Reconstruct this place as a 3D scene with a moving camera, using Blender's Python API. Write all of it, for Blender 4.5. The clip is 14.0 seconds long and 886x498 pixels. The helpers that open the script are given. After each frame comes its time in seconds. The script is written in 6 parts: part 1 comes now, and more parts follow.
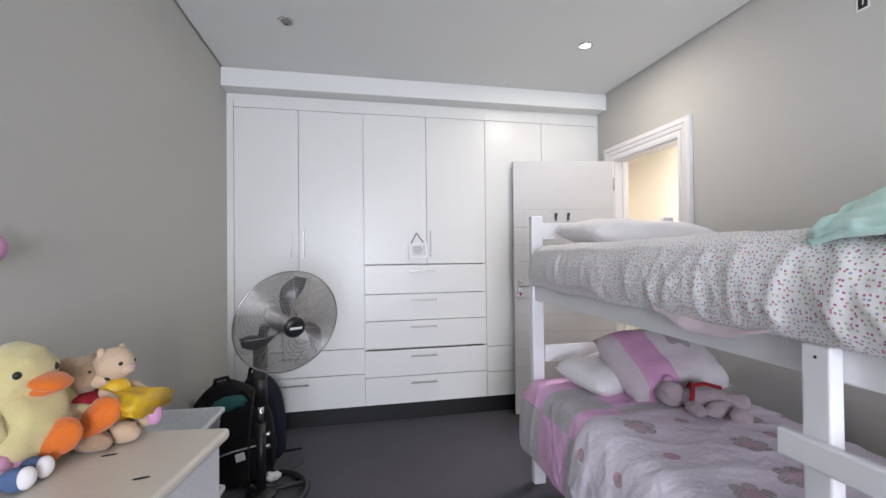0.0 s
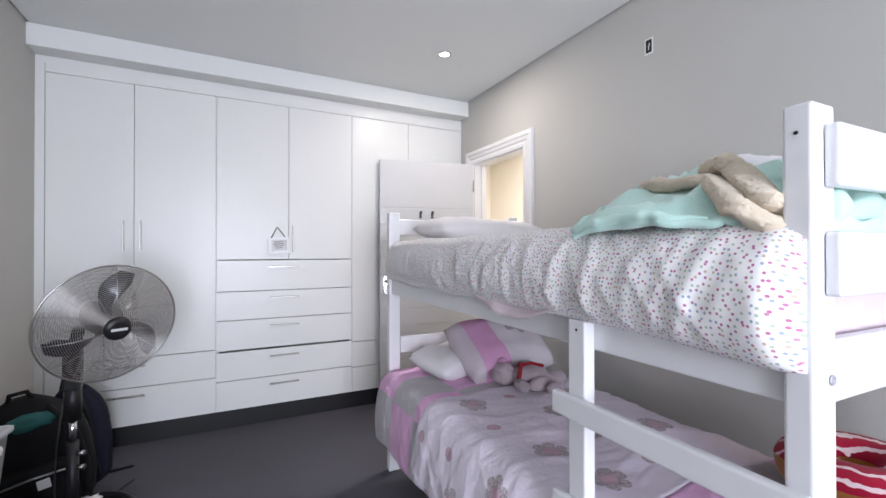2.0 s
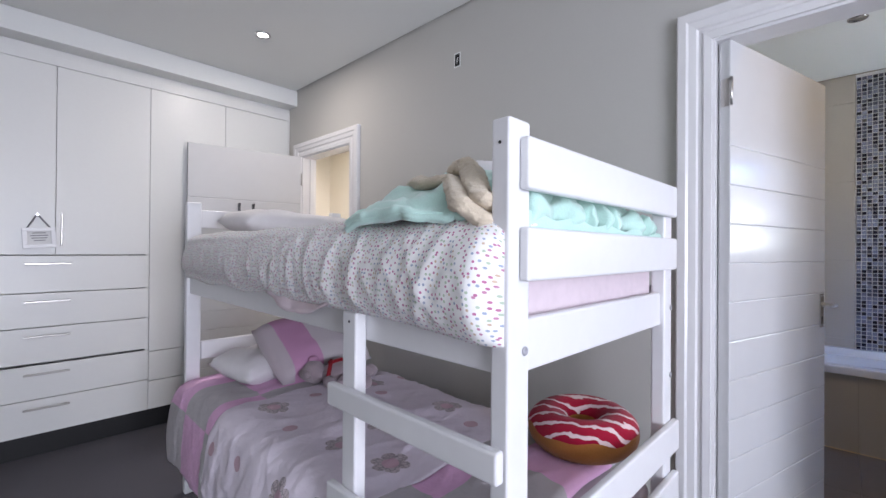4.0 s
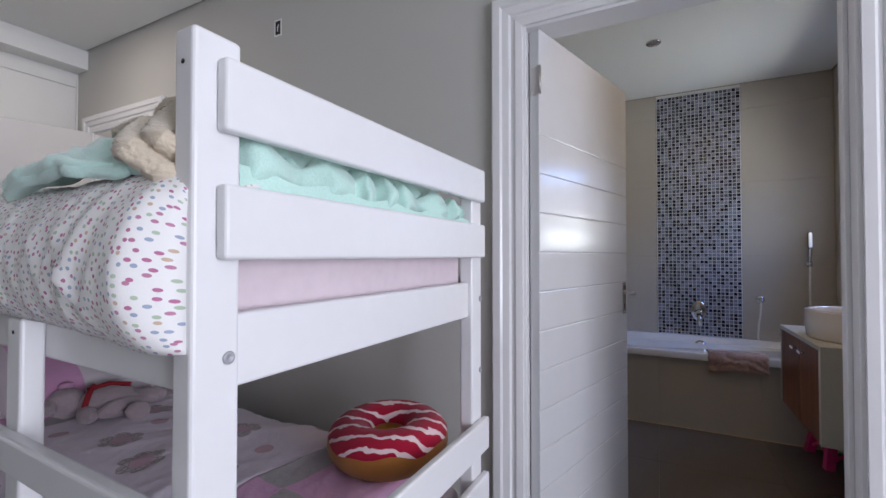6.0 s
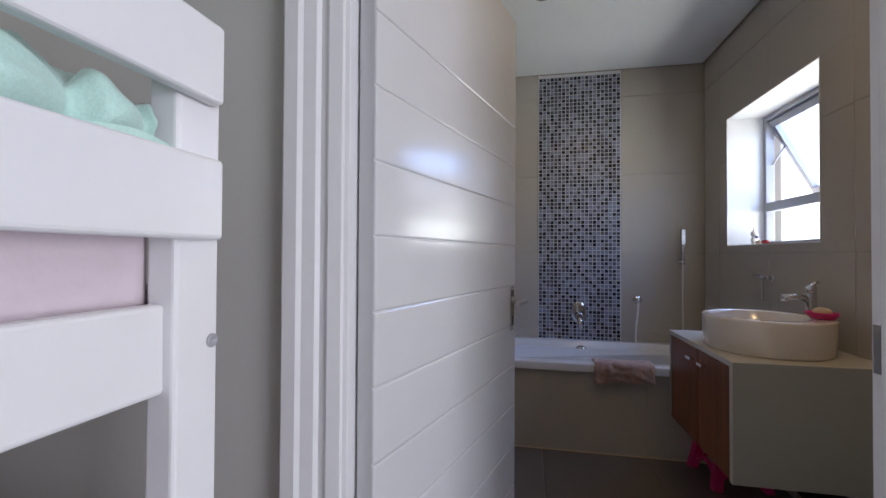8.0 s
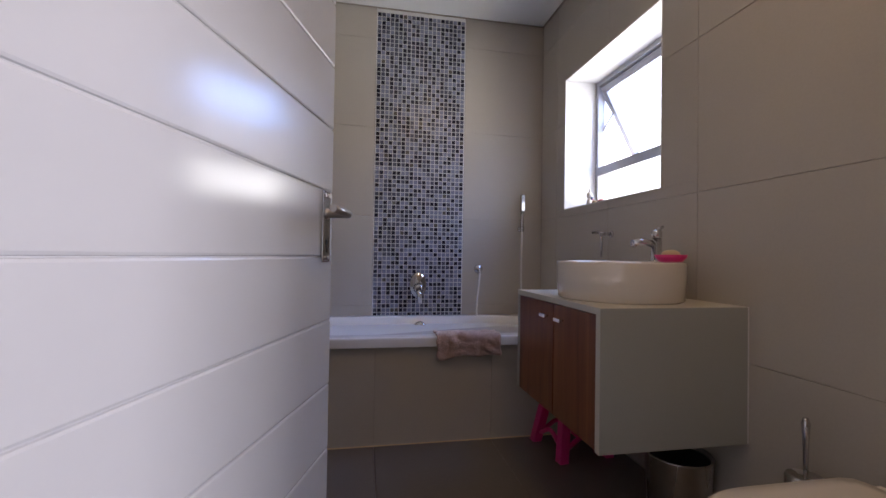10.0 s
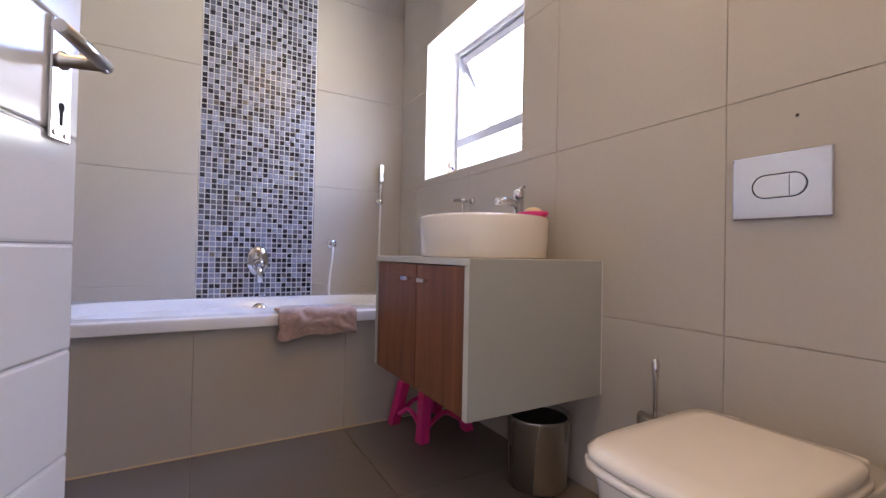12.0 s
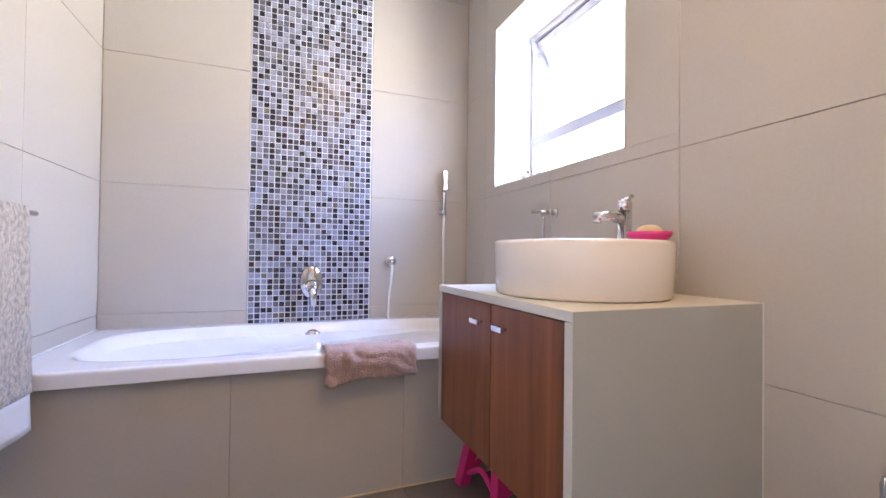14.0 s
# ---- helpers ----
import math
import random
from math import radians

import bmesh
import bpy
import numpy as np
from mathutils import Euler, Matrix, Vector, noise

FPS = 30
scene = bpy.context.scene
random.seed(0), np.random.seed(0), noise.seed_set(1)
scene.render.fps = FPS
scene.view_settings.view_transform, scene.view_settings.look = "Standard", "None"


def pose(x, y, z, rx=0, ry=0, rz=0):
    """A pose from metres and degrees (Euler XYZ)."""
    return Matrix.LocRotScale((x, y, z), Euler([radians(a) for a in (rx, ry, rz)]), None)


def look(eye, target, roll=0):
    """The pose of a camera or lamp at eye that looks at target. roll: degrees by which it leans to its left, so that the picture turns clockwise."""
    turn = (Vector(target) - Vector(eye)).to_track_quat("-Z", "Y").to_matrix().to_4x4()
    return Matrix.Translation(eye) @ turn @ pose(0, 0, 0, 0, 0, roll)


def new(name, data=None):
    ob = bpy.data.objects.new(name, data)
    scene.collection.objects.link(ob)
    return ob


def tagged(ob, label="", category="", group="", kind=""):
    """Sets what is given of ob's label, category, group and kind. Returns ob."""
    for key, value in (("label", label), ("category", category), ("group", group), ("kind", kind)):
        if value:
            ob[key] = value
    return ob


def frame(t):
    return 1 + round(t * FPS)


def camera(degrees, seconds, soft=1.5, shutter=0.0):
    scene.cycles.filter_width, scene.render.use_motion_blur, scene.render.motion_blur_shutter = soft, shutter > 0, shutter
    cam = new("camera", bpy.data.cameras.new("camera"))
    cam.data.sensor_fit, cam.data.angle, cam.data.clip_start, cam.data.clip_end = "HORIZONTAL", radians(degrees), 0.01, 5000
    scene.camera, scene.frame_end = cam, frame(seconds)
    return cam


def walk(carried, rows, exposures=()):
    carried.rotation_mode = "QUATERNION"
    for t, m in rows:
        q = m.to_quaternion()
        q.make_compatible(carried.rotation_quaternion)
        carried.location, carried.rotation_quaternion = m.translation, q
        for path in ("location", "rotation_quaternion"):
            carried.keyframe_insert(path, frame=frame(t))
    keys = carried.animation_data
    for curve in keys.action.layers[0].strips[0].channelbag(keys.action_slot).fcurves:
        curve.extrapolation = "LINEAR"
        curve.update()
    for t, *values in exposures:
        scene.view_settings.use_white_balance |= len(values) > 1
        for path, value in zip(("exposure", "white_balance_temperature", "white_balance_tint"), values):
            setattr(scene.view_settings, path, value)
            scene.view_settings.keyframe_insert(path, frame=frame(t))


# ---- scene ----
cam = camera(92.6, 14.0)
PATH = [
    (0, (0.404, 0.07, 1.308), (0.808, 2.029, 1.332), -0.6),
    (0.5, (0.443, 0.037, 1.293), (0.96, 1.968, 1.317), -0.4),
    (1, (0.466, -0.004, 1.297), (1.101, 1.892, 1.313), -0.3),
    (1.5, (0.485, -0.018, 1.292), (1.249, 1.831, 1.305), -0.3),
    (2, (0.538, -0.032, 1.287), (1.446, 1.75, 1.3), -0.1),
    (2.5, (0.576, -0.047, 1.282), (1.633, 1.651, 1.292), -0.1),
    (3, (0.61, -0.079, 1.278), (1.801, 1.527, 1.287), 0.1),
    (3.5, (0.656, -0.117, 1.275), (1.984, 1.378, 1.283), 0.2),
    (4, (0.696, -0.15, 1.272), (2.152, 1.222, 1.281), 0.4),
    (4.2, (0.714, -0.165, 1.274), (2.209, 1.163, 1.277), 0.1),
    (6.3, (1.079, -0.236, 1.219), (2.903, 0.583, 1.246), 0.4),
    (6.5, (1.138, -0.204, 1.220), (2.989, 0.553, 1.239), 0.7),
    (7, (1.322, -0.16, 1.223), (3.225, 0.454, 1.241), 0.6),
    (9.3, (2.209, -0.117, 1.096), (4.208, -0.142, 1.121), 0.8),
    (9.5, (2.25, -0.126, 1.069), (4.246, -0.248, 1.092), 0.9),
    (10, (2.321, -0.164, 0.96), (4.287, -0.532, 0.99), 0.9),
    (10.5, (2.368, -0.188, 0.88), (4.272, -0.8, 0.908), 1.1),
    (11, (2.425, -0.214, 0.833), (4.251, -1.03, 0.864), 1.3),
    (11.5, (2.484, -0.228, 0.813), (4.247, -1.173, 0.844), 1.3),
    (12, (2.548, -0.241, 0.81), (4.282, -1.238, 0.838), 1.2),
    (12.5, (2.62, -0.272, 0.831), (4.353, -1.271, 0.854), 1.0),
    (13, (2.72, -0.313, 0.868), (4.474, -1.274, 0.89), 0.9),
    (13.5, (2.813, -0.359, 0.897), (4.624, -1.207, 0.922), 0.8),
    (14, (2.875, -0.375, 0.907), (4.74, -1.096, 0.933), 0.7),
]
walk(cam, [(t, look(eye, target, roll)) for t, eye, target, roll in PATH],
     exposures=[(0, 0.10, 6150, 16), (1.5, 0.13, 6050, 17), (2.5, 0.15, 6000, 18), (3.5, -0.12, 5970, 19), (4.2, -0.34, 6000, 19), (6.5, -0.82, 6150, 19), (7, -0.84, 6190, 18), (9.5, -0.66, 6260, 21), (10, -0.48, 6480, 26), (11, 0.22, 6520, 26), (12.5, 1.0, 6500, 26), (14, 1.40, 6330, 25)])

# ---- world, sun and large lights ----
world = bpy.data.worlds.new("sky")
scene.world = world
world.use_nodes = True
wn = world.node_tree.nodes
sky = wn.new("ShaderNodeTexSky")
sky.sky_type = "NISHITA"
sky.sun_disc = False
sky.sun_elevation, sky.sun_rotation = radians(52), radians(20)
wn["Background"].inputs["Strength"].default_value = 0.12
world.node_tree.links.new(sky.outputs["Color"], wn["Background"].inputs["Color"])

sun = new("sun", bpy.data.lights.new("sun", "SUN"))
sun.data.energy, sun.data.angle, sun.data.color = 3.0, radians(0.5), (1, 0.95, 0.88)
sun.matrix_world = look((0, 0, 0), (-0.3, -0.5, -1.0))


def area_lamp(name, place, target, wide, high, watts, colour):
    data = bpy.data.lights.new(name, "AREA")
    data.shape, data.size, data.size_y, data.energy, data.color = "RECTANGLE", wide, high, watts, colour
    ob = new(name, data)
    ob.matrix_world = look(place, target)
    return ob


area_lamp("bedroom_daylight", (0.50, -3.50, 1.25), (1.45, 0, 1.65), 1.7, 1.9, 200, (0.918, 0.948, 0.988))
area_lamp("sky_daylight", (5.0, -2.75, 3.05), (5.0, 0, 3.05), 4.2, 1.7, 450, (0.22, 0.46, 1.0))
area_lamp("garden_daylight", (5.0, -2.75, 0.95), (5.0, 0, 1.25), 4.2, 1.7, 330, (0.93, 0.97, 0.86))


# ---- materials ----
def nodes_of(name):
    m = bpy.data.materials.new(name)
    m.use_nodes = True
    return m, m.node_tree.nodes, m.node_tree.links, m.node_tree.nodes["Principled BSDF"]


def surface(name, colour, rough=0.5, metal=0.0, vary=0.06, scale=3.0, grain=60.0, bump=0.05, dist=0.002,
            coat=0.0, spec=0.5, sheen=0.0, stretch=(1, 1, 1), per_object=0.0):
    """A plain surface with stains at one scale and grain at another."""
    m, n, l, p = nodes_of(name)
    tc = n.new("ShaderNodeTexCoord")
    mp = n.new("ShaderNodeMapping")
    mp.inputs["Scale"].default_value = stretch
    l.new(tc.outputs["Object"], mp.inputs["Vector"])
    big, fine = n.new("ShaderNodeTexNoise"), n.new("ShaderNodeTexNoise")
    big.inputs["Scale"].default_value, big.inputs["Detail"].default_value = scale, 4
    fine.inputs["Scale"].default_value, fine.inputs["Detail"].default_value = grain, 5
    l.new(mp.outputs["Vector"], big.inputs["Vector"])
    l.new(mp.outputs["Vector"], fine.inputs["Vector"])
    both = n.new("ShaderNodeMath")
    both.operation = "ADD"
    l.new(big.outputs["Fac"], both.inputs[0])
    l.new(fine.outputs["Fac"], both.inputs[1])
    fac = both.outputs[0]
    if per_object:
        info = n.new("ShaderNodeObjectInfo")
        mul = n.new("ShaderNodeMath")
        mul.operation = "MULTIPLY_ADD"
        mul.inputs[1].default_value = per_object
        l.new(info.outputs["Random"], mul.inputs[0])
        l.new(fac, mul.inputs[2])
        fac = mul.outputs[0]
    ramp = n.new("ShaderNodeMapRange")
    ramp.inputs["From Min"].default_value, ramp.inputs["From Max"].default_value = 0.6, 1.4 + per_object
    ramp.inputs["To Min"].default_value, ramp.inputs["To Max"].default_value = 1 - vary, 1 + vary
    l.new(fac, ramp.inputs["Value"])
    mix = n.new("ShaderNodeVectorMath")
    mix.operation = "SCALE"
    mix.inputs[0].default_value = colour
    l.new(ramp.outputs["Result"], mix.inputs["Scale"])
    l.new(mix.outputs["Vector"], p.inputs["Base Color"])
    rr = n.new("ShaderNodeMapRange")
    rr.inputs["To Min"].default_value, rr.inputs["To Max"].default_value = max(0.02, rough - 0.06), min(1, rough + 0.06)
    l.new(big.outputs["Fac"], rr.inputs["Value"])
    l.new(rr.outputs["Result"], p.inputs["Roughness"])
    p.inputs["Metallic"].default_value = metal
    p.inputs["Coat Weight"].default_value = coat
    p.inputs["Specular IOR Level"].default_value = spec
    p.inputs["Sheen Weight"].default_value = sheen
    if bump:
        b = n.new("ShaderNodeBump")
        b.inputs["Strength"].default_value, b.inputs["Distance"].default_value = bump, dist
        l.new(fine.outputs["Fac"], b.inputs["Height"])
        l.new(b.outputs["Normal"], p.inputs["Normal"])
    return m


def wood(name, dark, light):
    m, n, l, p = nodes_of(name)
    tc, mp = n.new("ShaderNodeTexCoord"), n.new("ShaderNodeMapping")
    mp.inputs["Scale"].default_value = (9, 9, 0.7)
    info = n.new("ShaderNodeObjectInfo")
    l.new(tc.outputs["Object"], mp.inputs["Vector"])
    off = n.new("ShaderNodeVectorMath")
    off.operation = "ADD"
    l.new(mp.outputs["Vector"], off.inputs[0])
    l.new(info.outputs["Random"], off.inputs[1])
    w = n.new("ShaderNodeTexNoise")
    w.inputs["Scale"].default_value, w.inputs["Detail"].default_value, w.inputs["Distortion"].default_value = 1.6, 8, 0.9
    l.new(off.outputs["Vector"], w.inputs["Vector"])
    f = n.new("ShaderNodeTexNoise")
    f.inputs["Scale"].default_value, f.inputs["Detail"].default_value = 14, 4
    l.new(off.outputs["Vector"], f.inputs["Vector"])
    add = n.new("ShaderNodeMath")
    add.operation = "MULTIPLY_ADD"
    add.inputs[1].default_value = 0.16
    l.new(f.outputs["Fac"], add.inputs[0])
    l.new(w.outputs["Fac"], add.inputs[2])
    r = n.new("ShaderNodeValToRGB")
    r.color_ramp.elements[0].position, r.color_ramp.elements[0].color = 0.36, (*dark, 1)
    r.color_ramp.elements[1].position, r.color_ramp.elements[1].color = 0.74, (*light, 1)
    l.new(add.outputs[0], r.inputs["Fac"])
    l.new(r.outputs["Color"], p.inputs["Base Color"])
    p.inputs["Roughness"].default_value = 0.42
    b = n.new("ShaderNodeBump")
    b.inputs["Strength"].default_value, b.inputs["Distance"].default_value = 0.15, 0.001
    l.new(f.outputs["Fac"], b.inputs["Height"])
    l.new(b.outputs["Normal"], p.inputs["Normal"])
    return m


def emitter(name, colour, strength):
    m, n, l, p = nodes_of(name)
    p.inputs["Base Color"].default_value = (*colour, 1)
    p.inputs["Emission Color"].default_value = (*colour, 1)
    p.inputs["Emission Strength"].default_value = strength
    return m


def glass(name):
    m, n, l, p = nodes_of(name)
    clear, shine, fres, mix = (n.new("ShaderNode" + k) for k in ("BsdfTransparent", "BsdfGlossy", "Value", "MixShader"))
    clear.inputs["Color"].default_value = (0.95, 0.97, 0.97, 1)
    shine.inputs["Roughness"].default_value = 0.03
    fres.outputs[0].default_value = 0.05
    l.new(fres.outputs[0], mix.inputs["Fac"])
    l.new(clear.outputs[0], mix.inputs[1])
    l.new(shine.outputs[0], mix.inputs[2])
    l.new(mix.outputs[0], n["Material Output"].inputs["Surface"])
    return m


def uv_cells(n, l, scale, randomness=1.0):
    uv = n.new("ShaderNodeTexCoord")
    v = n.new("ShaderNodeTexVoronoi")
    v.voronoi_dimensions = "2D"
    v.inputs["Scale"].default_value, v.inputs["Randomness"].default_value = scale, randomness
    l.new(uv.outputs["UV"], v.inputs["Vector"])
    return uv, v


def mathn(n, l, op, a, b=None, c=None):
    x = n.new("ShaderNodeMath")
    x.operation = op
    for i, val in enumerate((a, b, c)):
        if val is None:
            continue
        if isinstance(val, (int, float)):
            x.inputs[i].default_value = val
        else:
            l.new(val, x.inputs[i])
    return x.outputs[0]


def mixc(n, l, fac, a, b):
    x = n.new("ShaderNodeMix")
    x.data_type = "RGBA"
    if isinstance(fac, (int, float)):
        x.inputs["Factor"].default_value = fac
    else:
        l.new(fac, x.inputs["Factor"])
    for sock, val in ((x.inputs[6], a), (x.inputs[7], b)):
        if isinstance(val, tuple):
            sock.default_value = (*val, 1)
        else:
            l.new(val, sock)
    return x.outputs[2]


def cloth_finish(n, l, p, weave=900.0, soft=35.0, strength=0.3):
    tc = n.new("ShaderNodeTexCoord")
    a, b2 = n.new("ShaderNodeTexNoise"), n.new("ShaderNodeTexNoise")
    a.inputs["Scale"].default_value, a.inputs["Detail"].default_value = soft, 3
    b2.inputs["Scale"].default_value = weave
    l.new(tc.outputs["Object"], a.inputs["Vector"])
    l.new(tc.outputs["Object"], b2.inputs["Vector"])
    h = mathn(n, l, "MULTIPLY_ADD", b2.outputs["Fac"], 0.15, a.outputs["Fac"])
    b = n.new("ShaderNodeBump")
    b.inputs["Strength"].default_value, b.inputs["Distance"].default_value = strength, 0.006
    l.new(h, b.inputs["Height"])
    l.new(b.outputs["Normal"], p.inputs["Normal"])
    p.inputs["Roughness"].default_value = 0.9
    p.inputs["Sheen Weight"].default_value = 0.15
    p.inputs["Specular IOR Level"].default_value = 0.2


def dotted_cloth(name):
    m, n, l, p = nodes_of(name)
    uv, v = uv_cells(n, l, 94.0, 0.75)
    dot = mathn(n, l, "LESS_THAN", v.outputs["Distance"], 0.225)
    sep = n.new("ShaderNodeSeparateColor")
    l.new(v.outputs["Color"], sep.inputs["Color"])
    r = n.new("ShaderNodeValToRGB")
    r.color_ramp.interpolation = "CONSTANT"
    cols = [(0.0, (0.50, 0.18, 0.32)), (0.30, (0.46, 0.56, 0.42)), (0.50, (0.36, 0.42, 0.54)), (0.68, (0.60, 0.46, 0.34)), (0.82, (0.52, 0.24, 0.36))]
    els = r.color_ramp.elements
    els[0].position, els[0].color = 0, (*cols[0][1], 1)
    els[1].position, els[1].color = cols[1][0], (*cols[1][1], 1)
    for pos, c in cols[2:]:
        e = els.new(pos)
        e.color = (*c, 1)
    l.new(sep.outputs["Red"], r.inputs["Fac"])
    col = mixc(n, l, dot, (0.86, 0.85, 0.84), r.outputs["Color"])
    l.new(col, p.inputs["Base Color"])
    cloth_finish(n, l, p)
    return m


def flower_cloth(name, length):
    """White cotton with quilted grey flowers and pink dots, and bands of pink and grey patches at both ends (v along the bed)."""
    m, n, l, p = nodes_of(name)
    uv, v = uv_cells(n, l, 4.2, 0.55)
    d = n.new("ShaderNodeVectorMath")
    d.operation = "SUBTRACT"
    l.new(uv.outputs["UV"], d.inputs[0])
    l.new(v.outputs["Position"], d.inputs[1])
    s = n.new("ShaderNodeSeparateXYZ")
    l.new(d.outputs["Vector"], s.inputs[0])
    angle = mathn(n, l, "ARCTAN2", s.outputs["Y"], s.outputs["X"])
    petal = mathn(n, l, "MULTIPLY_ADD", mathn(n, l, "SQRT", mathn(n, l, "ABSOLUTE", mathn(n, l, "COSINE", mathn(n, l, "MULTIPLY", angle, 3.0)))), 0.10, 0.17)
    sep = n.new("ShaderNodeSeparateColor")
    l.new(v.outputs["Color"], sep.inputs["Color"])
    big = mathn(n, l, "GREATER_THAN", sep.outputs["Red"], 0.42)
    inside = mathn(n, l, "MULTIPLY", mathn(n, l, "LESS_THAN", v.outputs["Distance"], petal), big)
    heart = mathn(n, l, "LESS_THAN", v.outputs["Distance"], 0.115)
    lace = n.new("ShaderNodeTexVoronoi")
    lace.feature = "DISTANCE_TO_EDGE"
    lace.inputs["Scale"].default_value = 70
    l.new(uv.outputs["UV"], lace.inputs["Vector"])
    line = mathn(n, l, "LESS_THAN", lace.outputs["Distance"], 0.08)
    grey = mixc(n, l, line, (0.60, 0.52, 0.55), (0.36, 0.32, 0.34))
    col = mixc(n, l, inside, (0.84, 0.77, 0.86), grey)
    col = mixc(n, l, heart, col, (0.62, 0.42, 0.50))
    suv = n.new("ShaderNodeSeparateXYZ")
    l.new(uv.outputs["UV"], suv.inputs[0])
    ch = n.new("ShaderNodeTexChecker")
    ch.inputs["Scale"].default_value = 3.5
    ch.inputs["Color1"].default_value, ch.inputs["Color2"].default_value = (0.78, 0.46, 0.70, 1), (0.50, 0.47, 0.49, 1)
    l.new(uv.outputs["UV"], ch.inputs["Vector"])
    wob = n.new("ShaderNodeTexNoise")
    wob.inputs["Scale"].default_value = 3
    l.new(uv.outputs["UV"], wob.inputs["Vector"])
    vv = mathn(n, l, "MULTIPLY_ADD", wob.outputs["Fac"], 0.03, suv.outputs["Y"])
    band = mathn(n, l, "ADD", mathn(n, l, "GREATER_THAN", vv, length - 0.73), mathn(n, l, "LESS_THAN", vv, 0.40))
    col = mixc(n, l, band, col, ch.outputs["Color"])
    l.new(col, p.inputs["Base Color"])
    cloth_finish(n, l, p, soft=48.0, strength=0.65)
    return m


def striped_icing(name):
    m, n, l, p = nodes_of(name)
    tc = n.new("ShaderNodeTexCoord")
    w = n.new("ShaderNodeTexWave")
    w.bands_direction = "DIAGONAL"
    w.inputs["Scale"].default_value, w.inputs["Distortion"].default_value, w.inputs["Detail Scale"].default_value = 7.0, 3.6, 2.4
    l.new(tc.outputs["Object"], w.inputs["Vector"])
    col = mixc(n, l, mathn(n, l, "GREATER_THAN", w.outputs["Fac"], 0.84), (0.36, 0.008, 0.035), (0.80, 0.62, 0.64))
    l.new(col, p.inputs["Base Color"])
    cloth_finish(n, l, p)
    return m


M_GREY = surface("grey_wall_paint", (0.497, 0.49, 0.46), 0.75, vary=0.025, scale=1.2, grain=180, bump=0.04, dist=0.001)
M_CEIL = surface("ceiling_paint", (0.77, 0.785, 0.77), 0.9, vary=0.02, scale=0.8, grain=150, bump=0.03, dist=0.001)
M_GLOSS = surface("white_gloss_enamel", (0.76, 0.755, 0.76), 0.19, vary=0.02, scale=2, grain=30, bump=0.03, dist=0.001)
M_LEAF = surface("off_white_door_enamel", (0.61, 0.615, 0.62), 0.15, spec=0.35, vary=0.02, scale=2, grain=14, bump=0.03, dist=0.001)
M_BED = surface("white_painted_pine", (0.80, 0.80, 0.81), 0.30, vary=0.02, scale=3, grain=25, bump=0.06, dist=0.001, stretch=(1, 1, 1))
M_CUP = surface("white_cupboard_lacquer", (0.76, 0.767, 0.75), 0.34, vary=0.012, scale=1.5, grain=60, bump=0.03, dist=0.0006)
M_CARPET = surface("charcoal_carpet", (0.054, 0.050, 0.064), 0.95, vary=0.25, scale=2.2, grain=350, bump=0.8, dist=0.004, spec=0.1, sheen=0.2)
M_CREAM = surface("cream_hall_paint", (0.82, 0.77, 0.67), 0.8, vary=0.02, grain=150, bump=0.03)
M_TILE = surface("beige_porcelain_tile", (0.485, 0.445, 0.39), 0.34, vary=0.05, scale=2.5, grain=120, bump=0.06, dist=0.0008, per_object=0.15)
M_GROUT = surface("taupe_grout", (0.40, 0.355, 0.31), 0.9, vary=0.12, grain=200)
M_PALEGROUT = surface("pale_grout", (0.80, 0.80, 0.80), 0.9, vary=0.06, grain=200)
M_FLOORTILE = surface("taupe_floor_tile", (0.15, 0.125, 0.11), 0.36, vary=0.10, scale=1.3, grain=100, bump=0.05, dist=0.0008, per_object=0.15)
M_CHROME = surface("chrome", (0.64, 0.64, 0.66), 0.10, metal=1.0, vary=0.02, bump=0.0)
M_MIRROR = surface("polished_chrome", (0.66, 0.66, 0.70), 0.03, metal=1.0, vary=0.02, bump=0.0)
M_STEEL = surface("brushed_steel", (0.52, 0.50, 0.48), 0.28, metal=1.0, vary=0.05, bump=0.05, grain=200, stretch=(1, 1, 0.1))
M_CERAMIC = surface("white_ceramic", (0.82, 0.755, 0.68), 0.12, vary=0.012, bump=0.0, coat=0.3)
M_ACRYLIC = surface("white_bath_acrylic", (0.77, 0.77, 0.80), 0.14, vary=0.01, bump=0.0, coat=0.3)
M_VANITY = surface("grey_laminate", (0.40, 0.408, 0.375), 0.42, vary=0.03, scale=4, grain=150, bump=0.03)
M_VTOP = surface("pale_worktop", (0.64, 0.62, 0.56), 0.3, vary=0.03, scale=5, grain=120, bump=0.02)
M_WOOD = wood("red_brown_wood", (0.115, 0.035, 0.016), (0.28, 0.096, 0.042))
M_BLADE = surface("dark_grey_fan_metal", (0.11, 0.11, 0.115), 0.32, metal=0.6, vary=0.05, bump=0.0)
M_BLACK = surface("black_plastic", (0.012, 0.012, 0.013), 0.4, vary=0.1, bump=0.03)
# near-black that stands in for the shade inside holes and joints
M_DARK = surface("gap_shade_black", (0.02, 0.02, 0.02), 0.9, vary=0.1)
M_NYLON = surface("black_nylon", (0.009, 0.009, 0.010), 0.75, spec=0.2, vary=0.2, grain=500, bump=0.4, dist=0.002)
M_TEAL = surface("teal_nylon", (0.02, 0.13, 0.13), 0.6, vary=0.2, grain=400, bump=0.3)
M_NAVY = surface("navy_nylon", (0.008, 0.010, 0.022), 0.75, spec=0.2, vary=0.2, grain=400, bump=0.3)
M_DOTS = dotted_cloth("dotted_cotton")
M_FLOWER = flower_cloth("flowered_cotton", 2.1)
